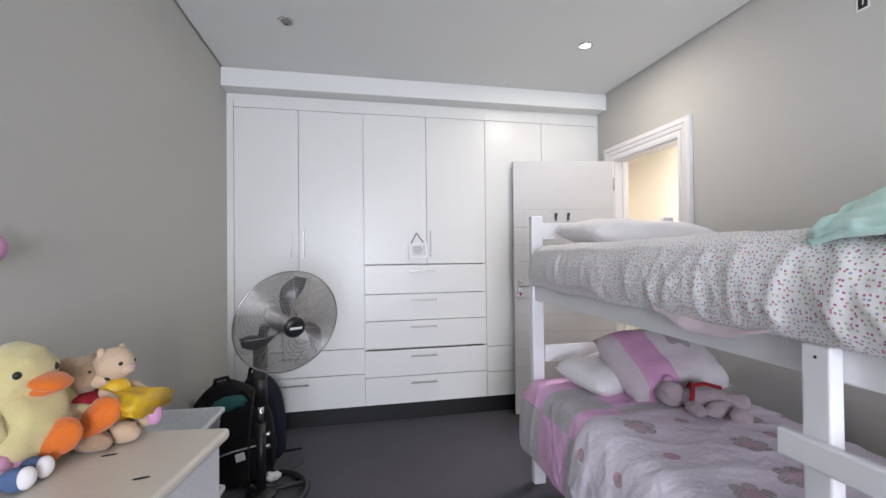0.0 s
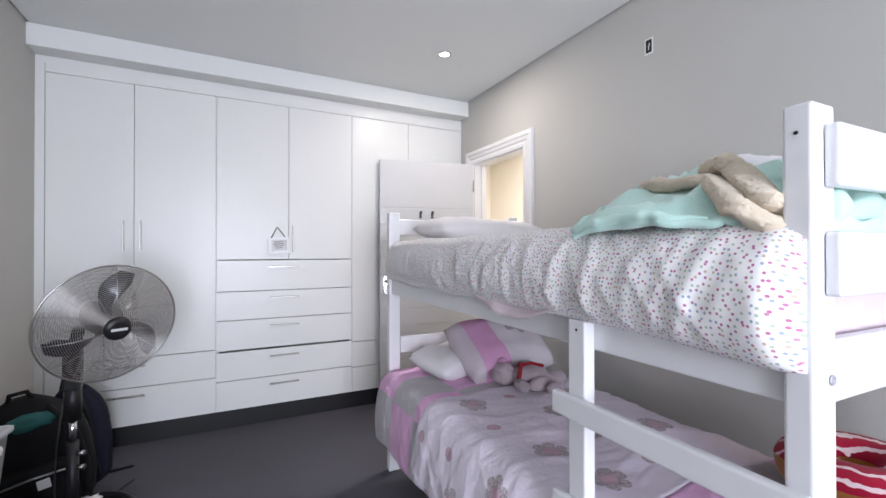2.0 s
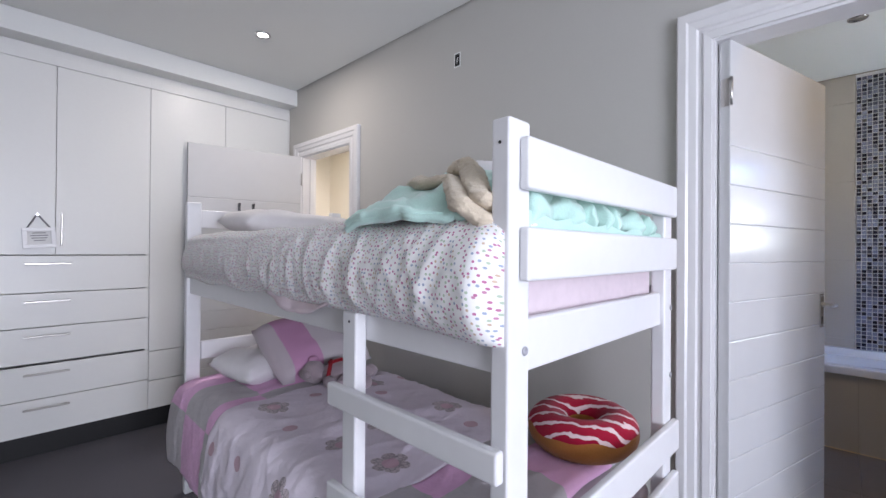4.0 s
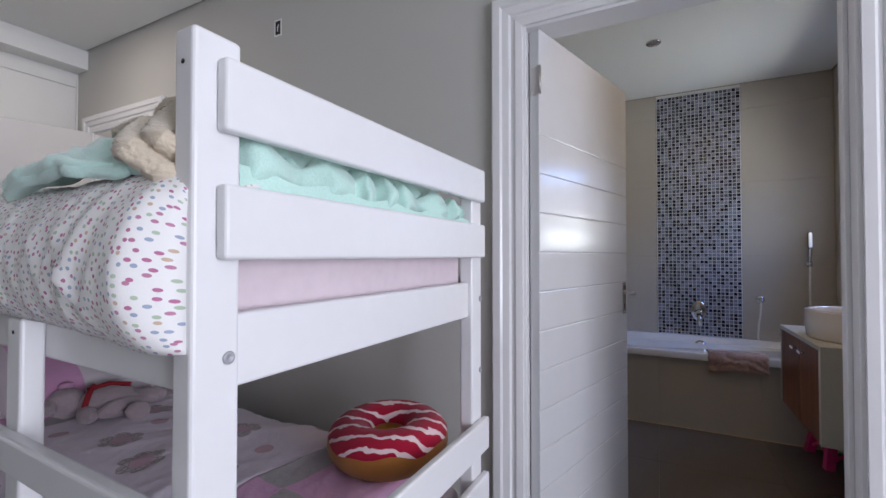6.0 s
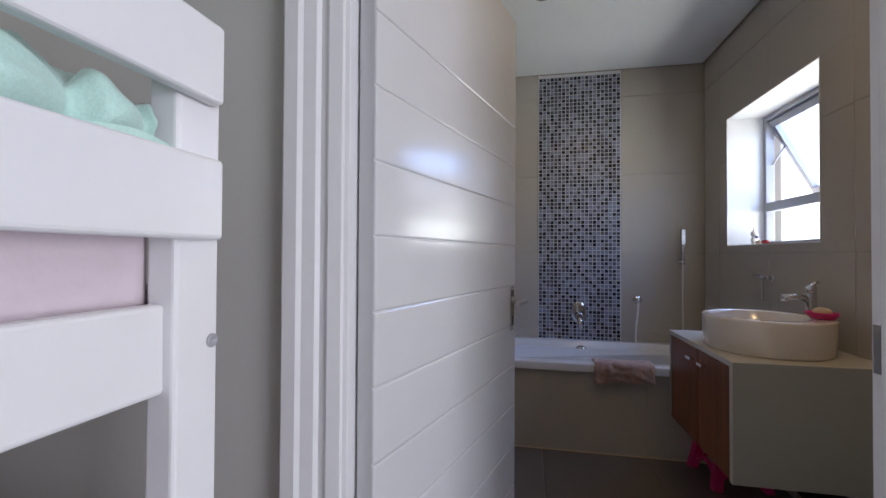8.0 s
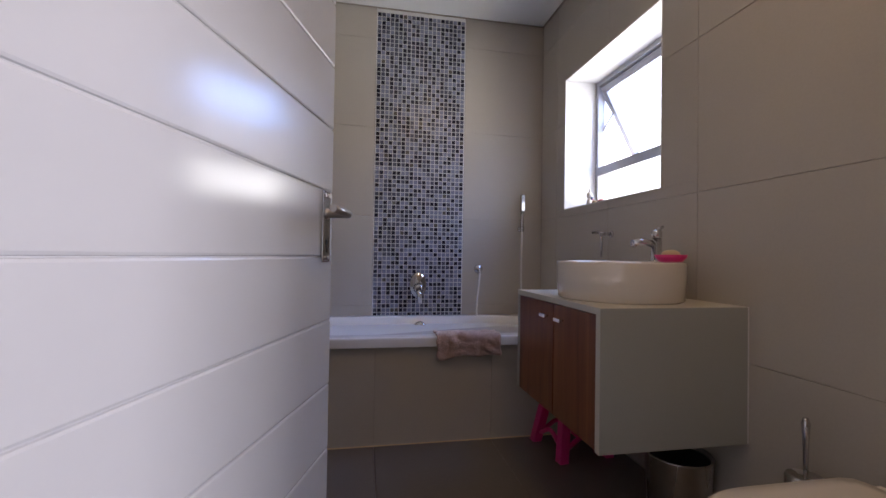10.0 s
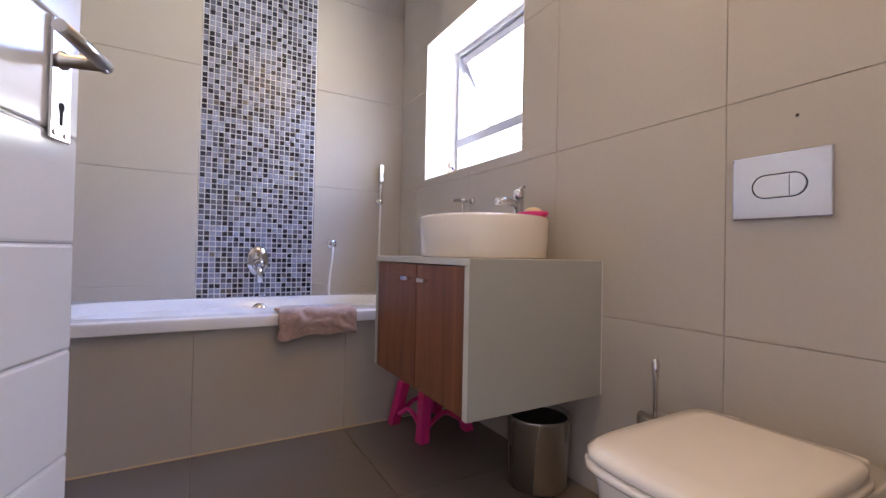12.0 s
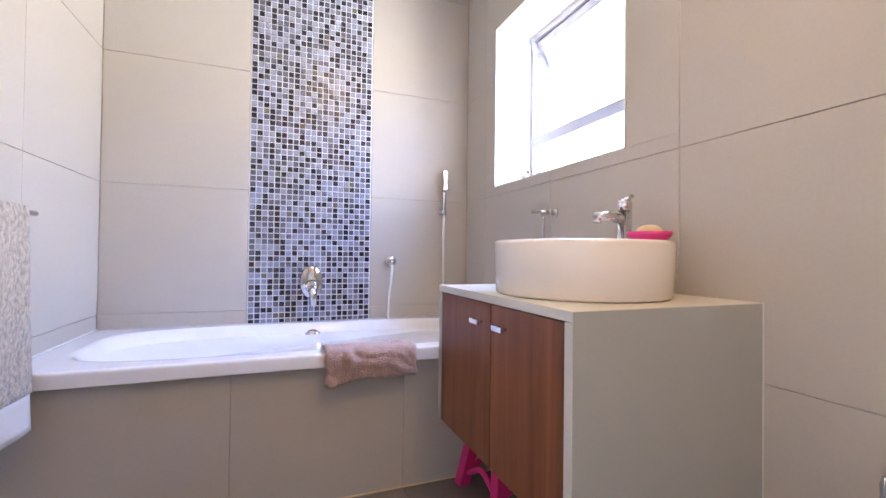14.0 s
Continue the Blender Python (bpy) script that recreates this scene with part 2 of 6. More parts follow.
M_MINT = surface("mint_fleece", (0.55, 0.79, 0.71), 0.95, vary=0.10, scale=9, grain=260, bump=0.4, dist=0.003, sheen=0.5, spec=0.15)
M_FUR = surface("beige_fleece", (0.66, 0.57, 0.44), 0.95, vary=0.08, scale=14, grain=260, bump=0.5, dist=0.004, sheen=0.4, spec=0.1)
M_SHEET = surface("pale_pink_sheet", (0.69, 0.59, 0.63), 0.9, vary=0.05, scale=5, grain=40, bump=0.3, dist=0.004, spec=0.15)
M_PILLOW = surface("white_cotton", (0.82, 0.80, 0.81), 0.9, vary=0.04, scale=6, grain=30, bump=0.4, dist=0.004, spec=0.15)
M_PINK = surface("pink_cotton", (0.60, 0.32, 0.50), 0.9, vary=0.08, scale=6, grain=60, bump=0.3, dist=0.003, spec=0.15)
M_ICING = striped_icing("red_striped_plush")
M_DOUGH = surface("caramel_plush", (0.42, 0.17, 0.04), 0.95, vary=0.12, scale=8, grain=250, bump=0.5, dist=0.003, sheen=0.3, spec=0.1)
M_DUCK = surface("yellow_plush", (0.60, 0.52, 0.25), 0.95, vary=0.14, scale=16, grain=420, bump=0.8, dist=0.003, sheen=0.5, spec=0.1)
M_ORANGE = surface("orange_plush", (0.62, 0.15, 0.022), 0.95, vary=0.1, scale=10, grain=200, bump=0.4, sheen=0.4, spec=0.1)
M_BROWN = surface("light_brown_plush", (0.40, 0.27, 0.17), 0.95, vary=0.2, scale=20, grain=200, bump=0.9, dist=0.006, sheen=0.4, spec=0.1)
M_SKIN = surface("cream_plush", (0.56, 0.42, 0.29), 0.95, vary=0.08, scale=12, grain=200, bump=0.5, dist=0.003, sheen=0.3, spec=0.1)
M_LILAC = surface("lilac_plush", (0.44, 0.36, 0.39), 0.95, vary=0.14, scale=16, grain=200, bump=0.9, dist=0.005, sheen=0.4, spec=0.1)
M_RED = surface("dark_red_fabric", (0.30, 0.01, 0.02), 0.8, vary=0.15, grain=200, bump=0.3)
M_YELLOW = surface("yellow_satin", (0.62, 0.38, 0.015), 0.4, vary=0.1, scale=12, grain=60, bump=0.5, dist=0.004)
M_BLUE = surface("denim_blue_fabric", (0.08, 0.13, 0.26), 0.9, vary=0.15, grain=200, bump=0.4)
M_HOTPINK = surface("hot_pink_plastic", (0.72, 0.03, 0.20), 0.35, vary=0.04, bump=0.02)
M_SOAP = surface("cream_soap", (0.72, 0.55, 0.32), 0.4, vary=0.05, bump=0.05)
M_TOWELPINK = surface("dusty_pink_terry", (0.46, 0.31, 0.27), 0.98, vary=0.25, scale=40, grain=220, bump=1.0, dist=0.008, sheen=0.5, spec=0.1)
M_TOWEL = surface("beige_terry", (0.40, 0.35, 0.285), 0.98, vary=0.55, scale=60, grain=75, bump=1.0, dist=0.009, sheen=0.5, spec=0.1)
M_TRIMCLOTH = surface("towel_border_weave", (0.62, 0.57, 0.53), 0.9, vary=0.08, grain=300, bump=0.3)
M_CHEST = surface("cream_painted_chest_top", (0.66, 0.60, 0.52), 0.36, vary=0.05, scale=5, grain=50, bump=0.05)
M_CHESTSIDE = surface("white_painted_chest_side", (0.66, 0.66, 0.68), 0.4, vary=0.03, scale=4, grain=50, bump=0.05)
M_FROST = surface("frosted_plastic", (0.72, 0.75, 0.78), 0.4, vary=0.12, scale=12, grain=80, bump=0.05)
M_FRAME = surface("aluminium_window_frame", (0.40, 0.40, 0.43), 0.4, metal=0.2, vary=0.03, bump=0.02)
M_SILLPAINT = surface("white_reveal_paint", (0.74, 0.73, 0.72), 0.6, vary=0.03, bump=0.03)
M_PAPER = surface("white_paper", (0.72, 0.72, 0.72), 0.8, vary=0.03)
M_INK = surface("grey_lettering", (0.22, 0.22, 0.24), 0.7, vary=0.05)
M_RIBBON = surface("grey_ribbon", (0.20, 0.20, 0.21), 0.7, vary=0.1)
M_STUCCO = surface("outdoor_plaster", (0.62, 0.60, 0.56), 0.9, vary=0.06, grain=80, bump=0.3)
M_GROUND = surface("outdoor_paving", (0.34, 0.32, 0.29), 0.9, vary=0.15, scale=2, grain=40, bump=0.4)
M_GLASS = glass("window_glass")
M_GLOW = emitter("lit_lamp_glass", (1.0, 0.93, 0.82), 14.0)
M_LENS = surface("unlit_lamp_glass", (0.30, 0.29, 0.27), 0.12, vary=0.05, bump=0.0)


# ---- building helpers ----
def mesh_of(name, bm, mats, smooth=None):
    me = bpy.data.meshes.new(name)
    bmesh.ops.recalc_face_normals(bm, faces=bm.faces)
    bm.to_mesh(me)
    bm.free()
    for m in (mats if isinstance(mats, (list, tuple)) else [mats]):
        me.materials.append(m)
    if smooth:
        me.polygons.foreach_set("use_smooth", [True] * len(me.polygons))
    return me


def part(name, bm, mats, parent=None, label="", smooth=False):
    """Links a bmesh as one mesh object under a thing or a part."""
    ob = new(name, mesh_of(name, bm, mats, smooth))
    if parent is not None:
        ob.parent = parent
    return tagged(ob, label)


def thing(name, m, label, category, group="", kind=""):
    ob = new(name)
    ob.empty_display_size = 0.1
    ob.matrix_basis = m
    return tagged(ob, label, category, group, kind)


def bx(bm, lo, hi, bevel=0.0, seg=2, mi=0):
    """Adds a box to bm, with its edges rounded."""
    c = [(a + b) / 2 for a, b in zip(lo, hi)]
    d = [max(1e-5, b - a) for a, b in zip(lo, hi)]
    tmp = bmesh.new()
    bmesh.ops.create_cube(tmp, size=1.0, matrix=Matrix.Translation(c) @ Matrix.Diagonal((*d, 1)))
    if bevel:
        bmesh.ops.bevel(tmp, geom=list(tmp.edges), offset=min(bevel, min(d) * 0.45), segments=seg, affect="EDGES", profile=0.5)
    merge(bm, tmp, mi)
    return bm


def merge(bm, tmp, mi=0, m=None):
    if m is not None:
        bmesh.ops.transform(tmp, matrix=m, verts=tmp.verts)
    made = {}
    for v in tmp.verts:
        made[v] = bm.verts.new(v.co)
    for f in tmp.faces:
        try:
            nf = bm.faces.new([made[v] for v in f.verts])
            nf.material_index = mi
            nf.smooth = f.smooth
        except ValueError:
            pass
    tmp.free()


def box(lo, hi, bevel=0.0, seg=2):
    return bx(bmesh.new(), lo, hi, bevel, seg)


def tube(bm, pts, r, sides=8, closed=False, mi=0, smooth=True):
    """Sweeps a round bar along points; r is one radius or one for each point."""
    pts = [Vector(p) for p in pts]
    n = len(pts)
    rs = r if isinstance(r, (list, tuple)) else [r] * n
    rings, up = [], None
    for i, p in enumerate(pts):
        a = pts[i - 1] if (i or closed) else p
        b = pts[(i + 1) % n] if (i < n - 1 or closed) else p
        t = (b - a).normalized()
        if up is None:
            up = Vector((0, 0, 1)) if abs(t.z) < 0.9 else Vector((1, 0, 0))
        side = t.cross(up).normalized()
        up = side.cross(t).normalized()
        rings.append([bm.verts.new(p + (side * math.cos(k * math.tau / sides) + up * math.sin(k * math.tau / sides)) * rs[i]) for k in range(sides)])
    for i in range(n if closed else n - 1):
        a, b = rings[i], rings[(i + 1) % n]
        for k in range(sides):
            f = bm.faces.new((a[k], a[(k + 1) % sides], b[(k + 1) % sides], b[k]))
            f.smooth, f.material_index = smooth, mi
    if not closed:
        for ring in (rings[0], rings[-1]):
            f = bm.faces.new(ring)
            f.material_index = mi
    return bm


def lathe(bm, profile, sides=32, m=None, mi=0, smooth=True, sx=1.0, sy=1.0):
    """Turns (radius, z) points round z; the ends close."""
    tmp = bmesh.new()
    rings = []
    for r, z in profile:
        if r < 1e-6:
            rings.append([tmp.verts.new((0, 0, z))])
        else:
            rings.append([tmp.verts.new((sx * r * math.cos(k * math.tau / sides), sy * r * math.sin(k * math.tau / sides), z)) for k in range(sides)])
    for a, b in zip(rings, rings[1:]):
        for k in range(sides):
            k2 = (k + 1) % sides
            if len(a) == 1 and len(b) == 1:
                continue
            vs = (a[0], b[k2], b[k]) if len(a) == 1 else (a[k], a[k2], b[0]) if len(b) == 1 else (a[k], a[k2], b[k2], b[k])
            tmp.faces.new(vs).smooth = smooth
    for ring in (rings[0], rings[-1]):
        if len(ring) > 1:
            tmp.faces.new(ring)
    merge(bm, tmp, mi, m)
    return bm


def loft(bm, rings, mi=0, smooth=True, cap=True, uv=None):
    """Skins closed rings of equally many points; uv(i, k) may give texture places in metres."""
    vs = [[bm.verts.new(p) for p in ring] for ring in rings]
    lay = bm.loops.layers.uv.verify() if uv else None
    n = len(vs[0])
    for i in range(len(vs) - 1):
        for k in range(n):
            f = bm.faces.new((vs[i][k], vs[i][(k + 1) % n], vs[i + 1][(k + 1) % n], vs[i + 1][k]))
            f.smooth, f.material_index = smooth, mi
            if uv:
                for lp, (a, b) in zip(f.loops, ((i, k), (i, k + 1), (i + 1, k + 1), (i + 1, k))):
                    lp[lay].uv = uv(a, b)
    if cap:
        for ring in (vs[0], vs[-1]):
            f = bm.faces.new(ring)
            f.smooth, f.material_index = smooth, mi
    return bm


def sheet(bm, fn, nu, nv, mi=0, uv=None):
    """An open cloth: fn(a, b) with a and b from 0 to 1."""
    vs = [[bm.verts.new(fn(i / nu, j / nv)) for j in range(nv + 1)] for i in range(nu + 1)]
    lay = bm.loops.layers.uv.verify()
    for i in range(nu):
        for j in range(nv):
            f = bm.faces.new((vs[i][j], vs[i + 1][j], vs[i + 1][j + 1], vs[i][j + 1]))
            f.smooth, f.material_index = True, mi
            if uv:
                for lp, (a, b) in zip(f.loops, ((i, j), (i + 1, j), (i + 1, j + 1), (i, j + 1))):
                    lp[lay].uv = uv(a / nu, b / nv)
    return bm


def ball(bm, c, r, mi=0, m=None, sub=3, lump=0.0):
    """An ellipsoid with radii r, a little lumpy."""
    tmp = bmesh.new()
    bmesh.ops.create_icosphere(tmp, subdivisions=sub, radius=1.0)
    r = r if isinstance(r, (list, tuple)) else (r, r, r)
    for v in tmp.verts:
        k = 1 + lump * (noise.noise(v.co * 2.3 + Vector(c) * 9) + 0.22 * noise.noise(v.co * 13 + Vector(c) * 5))
        v.co = Vector((v.co.x * r[0], v.co.y * r[1], v.co.z * r[2])) * k
    for f in tmp.faces:
        f.smooth = True
    merge(bm, tmp, mi, Matrix.Translation(c) @ (m or Matrix()))
    return bm


def turn(rx=0, ry=0, rz=0):
    return pose(0, 0, 0, rx, ry, rz)


def cushion(w, h, t, nx=22, ny=16, lump=0.012, seed=0.0):
    """A soft pillow lying in its xy plane, thickest in the middle, with pinched corners."""
    bm = bmesh.new()
    lay = bm.loops.layers.uv.verify()

    def place(a, b, side):
        x, y = 2 * a - 1, 2 * b - 1
        pin = 1 - 0.07 * (x * x * y * y) - 0.05 * (1 - x * x) * y * y - 0.05 * (1 - y * y) * x * x
        z = t / 2 * max(0.0, (1 - x ** 4) * (1 - y ** 4)) ** 0.55
        wob = lump * noise.noise(Vector((x * 3 + seed, y * 3, side + seed))) * (1 - max(abs(x), abs(y)) ** 6)
        return Vector((x * w / 2 * pin, y * h / 2 * pin, side * (z + wob) + 0.004 * side))
    for side in (1, -1):
        vs = [[bm.verts.new(place(i / nx, j / ny, side)) for j in range(ny + 1)] for i in range(nx + 1)]
        for i in range(nx):
            for j in range(ny):
                q = (vs[i][j], vs[i + 1][j], vs[i + 1][j + 1], vs[i][j + 1])
                f = bm.faces.new(q if side > 0 else q[::-1])
                f.smooth = True
                for lp in f.loops:
                    lp[lay].uv = (lp.vert.co.x + w / 2, lp.vert.co.y + h / 2)
    bmesh.ops.remove_doubles(bm, verts=bm.verts, dist=0.009)
    return bm


def thicken(ob, t, offset=0):
    m = ob.modifiers.new("thickness", "SOLIDIFY")
    m.thickness, m.offset = t, offset
    return ob


def cut_rect(rect, holes):
    """A rectangle (a0, b0, a1, b1) less rectangular holes, as rectangles."""
    out = [rect]
    for h in holes:
        nxt = []
        for a0, b0, a1, b1 in out:
            c0, d0, c1, d1 = max(a0, h[0]), max(b0, h[1]), min(a1, h[2]), min(b1, h[3])
            if c0 >= c1 or d0 >= d1:
                nxt.append((a0, b0, a1, b1))
                continue
            nxt += [r for r in ((a0, b0, a1, d0), (a0, d1, a1, b1), (a0, d0, c0, d1), (c1, d0, a1, d1)) if r[2] - r[0] > 0.004 and r[3] - r[1] > 0.004]
        out = nxt
    return out


def wall(name, axis, face, back, span, high, holes, mat, label):
    """A wall with thickness and real openings; axis is the one that its face looks along."""
    bm = bmesh.new()
    for a0, b0, a1, b1 in cut_rect((span[0], 0.0, span[1], high), holes):
        lo, hi = ((min(face, back), a0, b0), (max(face, back), a1, b1)) if axis == "x" else ((a0, min(face, back), b0), (a1, max(face, back), b1))
        bx(bm, lo, hi)
    bmesh.ops.remove_doubles(bm, verts=bm.verts, dist=1e-4)
    return tagged(part(name, bm, mat), label, "wall", kind="structure")


# ---- plan ----
LEFT, RIGHT, SOUTH, CUP = -0.51, 2.475, -3.40, 3.39
BX0, BX1, BY0, BY1 = 2.584, 5.245, -1.443, 0.395
HIGH, BHIGH, TOP = 2.635, 2.655, 2.72
BDOOR = (2.44, 3.17, 2.065)          # bedroom door opening: y from, y to, height
TDOOR = (-0.720, 0.204, 2.055)       # bathroom door opening
WIN = (3.968, 1.268, 4.886, 2.118)   # bathroom window opening: x, z, x, z
BEDWIN = (-0.35, 0.3, 1.35, 2.2)     # bedroom window behind the camera

floor = tagged(part("floor", box((LEFT - 0.15, SOUTH - 0.15, -0.1), (2.54, 4.1, 0.0)), M_CARPET), "charcoal grey short-pile bedroom carpet", "floor", kind="structure")
wall("wall_west", "x", LEFT, LEFT - 0.15, (SOUTH - 0.15, 4.1), TOP, [], M_GREY, "plain light grey painted bedroom wall")
wall("wall_east", "x", RIGHT, BX0, (SOUTH - 0.15, 4.1), TOP, [(BDOOR[0], -1, BDOOR[1], BDOOR[2]), (TDOOR[0], -1, TDOOR[1], TDOOR[2])], M_GREY, "light grey painted wall with two doorways")
wall("wall_south", "y", SOUTH, SOUTH - 0.15, (LEFT, RIGHT), TOP, [BEDWIN], M_GREY, "light grey painted wall with a large window")
wall("wall_north", "y", 4.0, 4.1, (LEFT, RIGHT), TOP, [], M_GREY, "painted wall behind the built-in cupboards")
gap = 0.012
tagged(part("ceiling", bx(box((LEFT + gap, SOUTH + gap, HIGH), (RIGHT - gap, 3.99, HIGH + 0.02)), (LEFT - 0.15, SOUTH - 0.15, TOP), (RIGHT + 0.12, 4.1, TOP + 0.05)), M_CEIL),
       "smooth white plasterboard bedroom ceiling with a shadow gap", "ceiling", kind="structure")
tagged(part("trim_bulkhead", box((LEFT, 3.257, 2.502), (RIGHT, 3.99, HIGH - 0.002), 0.003), M_CEIL), "white plaster bulkhead above the cupboards", "bulkhead", kind="structure")


# ---- doors ----
def casing(name, label, y0, y1, top, x, out):
    """A moulded casing round a doorway in a wall that faces x; out is -1 or 1."""
    profile = [(-0.012, 0), (-0.012, 0.016), (0.012, 0.019), (0.020, 0.013), (0.030, 0.013), (0.036, 0.021), (0.060, 0.024), (0.068, 0.030), (0.094, 0.030), (0.100, 0.024), (0.100, 0)]
    bm = bmesh.new()
    rows = []
    for w, h in profile:
        px = x + out * h
        rows.append([bm.verts.new(p) for p in ((px, y0 - w, 0), (px, y0 - w, top + w), (px, y1 + w, top + w), (px, y1 + w, 0))])
    for a, b in zip(rows, rows[1:]):
        for k in range(3):
            bm.faces.new((a[k], a[k + 1], b[k + 1], b[k]))
    return tagged(part(name, bm, M_GLOSS), label, "door casing", kind="structure")


def lining(name, y0, y1, top, stop_x):
    bm = bmesh.new()
    t = 0.022
    for lo, hi in (((RIGHT - 0.004, y0, 0), (BX0 + 0.002, y0 + t, top)), ((RIGHT - 0.004, y1 - t, 0), (BX0 + 0.002, y1, top)), ((RIGHT - 0.004, y0 + t, top - t), (BX0 + 0.002, y1 - t, top))):
        bx(bm, lo, hi, 0.002)
    for lo, hi in (((stop_x, y0 + t, 0), (stop_x + 0.035, y0 + t + 0.012, top - t)), ((stop_x, y1 - t - 0.012, 0), (stop_x + 0.035, y1 - t, top - t))):
        bx(bm, lo, hi, 0.002)
    return tagged(part(name, bm, M_GLOSS), "white painted door lining with a stop bead", "door frame", kind="structure")


def door_leaf(name, hinge, angle, wide, tall, label, grooves, flip, sides=(0, 1)):
    """A leaf with milled grooves, hinges and lever handles. Local: x from the hinge, y is the thickness, away from the seen face at y = 0."""
    ob = thing(name, pose(hinge[0], hinge[1], 0.008, 0, 0, angle), label, "door")
    th = 0.04 * flip
    bm = bmesh.new()
    zs = [0.0] + grooves + [tall]
    g, depth = 0.0003, 0.0035
    bx(bm, (0, min(depth * flip, th - depth * flip), 0), (wide, max(depth * flip, th - depth * flip), tall), 0.001, 1)
    for a, b in zip(zs, zs[1:]):
        z0, z1 = a + (g if a else 0), b - (g if b < tall else 0)
        for y0, y1 in ((0, 0.010 * flip), (th - 0.010 * flip, th)):
            bx(bm, (0, min(y0, y1), z0), (wide, max(y0, y1), z1), 0.0042, 2)
    part("leaf", bm, M_LEAF, ob)
    for z in (0.22, tall - 0.19):
        bm = bmesh.new()
        tube(bm, [(-0.004, -0.004 * flip, z - 0.05), (-0.004, -0.004 * flip, z + 0.05)], 0.006, 10)
        bx(bm, (-0.002, 0, z - 0.05), (0.0, 0.03 * flip, z + 0.05)) if flip > 0 else bx(bm, (-0.002, 0.03 * flip, z - 0.05), (0.0, 0, z + 0.05))
        part("hinge", bm, M_STEEL, ob, "steel butt hinge")
    for side in sides:
        y0 = (-0.0015 * flip) if side == 0 else th + 0.0015 * flip
        d = -flip if side == 0 else flip
        bm = bmesh.new()
        px, pz = wide - 0.047, 1.012
        bx(bm, (px - 0.02, min(y0, y0 + d * 0.004), pz - 0.078), (px + 0.02, max(y0, y0 + d * 0.004), pz + 0.072), 0.004)
        plate = part("handle_plate", bm, M_CHROME, ob, "chrome lock plate")
        bm = bmesh.new()
        tube(bm, [(px, y0, pz + 0.024), (px, y0 + d * 0.006, pz + 0.024), (px, y0 + d * 0.007, pz + 0.024), (px, y0 + d * 0.052, pz + 0.024)], [0.012, 0.012, 0.0085, 0.0085], 14)
        part("handle_neck", bm, M_STEEL, plate)
        bm = bmesh.new()
        tube(bm, [(px + 0.008, y0 + d * 0.047, pz + 0.024), (px - 0.04, y0 + d * 0.051, pz + 0.025), (px - 0.096, y0 + d * 0.052, pz + 0.026)], [0.0085, 0.0082, 0.0075], 14)
        part("lever", bm, M_STEEL, plate, "brushed steel lever")
        bm = bmesh.new()
        e = y0 + d * 0.0046
        tube(bm, [(px, y0 + d * 0.003, pz - 0.035), (px, e, pz - 0.035)], 0.0055, 12)
        bx(bm, (px - 0.0028, min(e, y0), pz - 0.058), (px + 0.0028, max(e, y0), pz - 0.035))
        # dark solid on the plate, painted as the keyhole's shade
        part("keyhole", bm, M_DARK, plate)
        for sx, sz in ((-0.011, -0.069), (0.011, -0.069), (-0.011, 0.063), (0.011, 0.063)):
            bm = bmesh.new()
            tube(bm, [(px + sx, y0, pz + sz), (px + sx, y0 + d * 0.0058, pz + sz)], 0.004, 10)
            part("screw", bm, M_STEEL, plate)
    return ob


casing("trim_casing_1", "moulded white casing round the bathroom doorway", TDOOR[0], TDOOR[1], TDOOR[2], RIGHT, -1)
casing("trim_casing_2", "moulded white casing round the bedroom doorway", BDOOR[0], BDOOR[1], BDOOR[2], RIGHT, -1)
casing("trim_casing_3", "white casing on the hall side", BDOOR[0], BDOOR[1], BDOOR[2], BX0, 1)
lining("trim_lining_1", TDOOR[0], TDOOR[1], TDOOR[2], 2.515)
lining("trim_lining_2", BDOOR[0], BDOOR[1], BDOOR[2], 2.535)
GROOVES = [round(0.665 + 0.1405 * k, 4) for k in range(-3, 8)]
bath_door = door_leaf("door_1", (2.492, 0.140), -16.3, 0.835, 2.03, "white grooved bathroom door standing open", GROOVES, 1)
room_door = door_leaf("door_2", (2.462, 3.160), 169.1, 0.817, 2.045, "white grooved bedroom door folded open towards the cupboards", GROOVES, -1, (0,))
bm = bmesh.new()
bx(bm, (2.55, TDOOR[0] + 0.022, 1.01), (2.58, TDOOR[0] + 0.024, 1.09), 0.001)
tagged(part("strike_plate", bm, M_STEEL), "steel strike plate in the door lining", "strike plate")

# two small hooks on the bedroom door
for hx in (0.373, 0.474):
    bm = bmesh.new()
    tube(bm, [(0, 0, 0), (0, -0.022, 0.0), (0, -0.034, 0.012), (0, -0.038, 0.03)], [0.006, 0.005, 0.005, 0.007], 8)
    bx(bm, (-0.010, -0.004, -0.03), (0.010, 0, 0.03), 0.003)
    hk = tagged(part("coat_hook", bm, M_BLADE, smooth=False), "small dark metal hook fixed on the door", "hook", "door hooks")
    hk.matrix_basis = pose(2.462 - hx * 0.982, 3.160 + hx * 0.189 - 0.003, 1.60, 0, 0, -10.9)

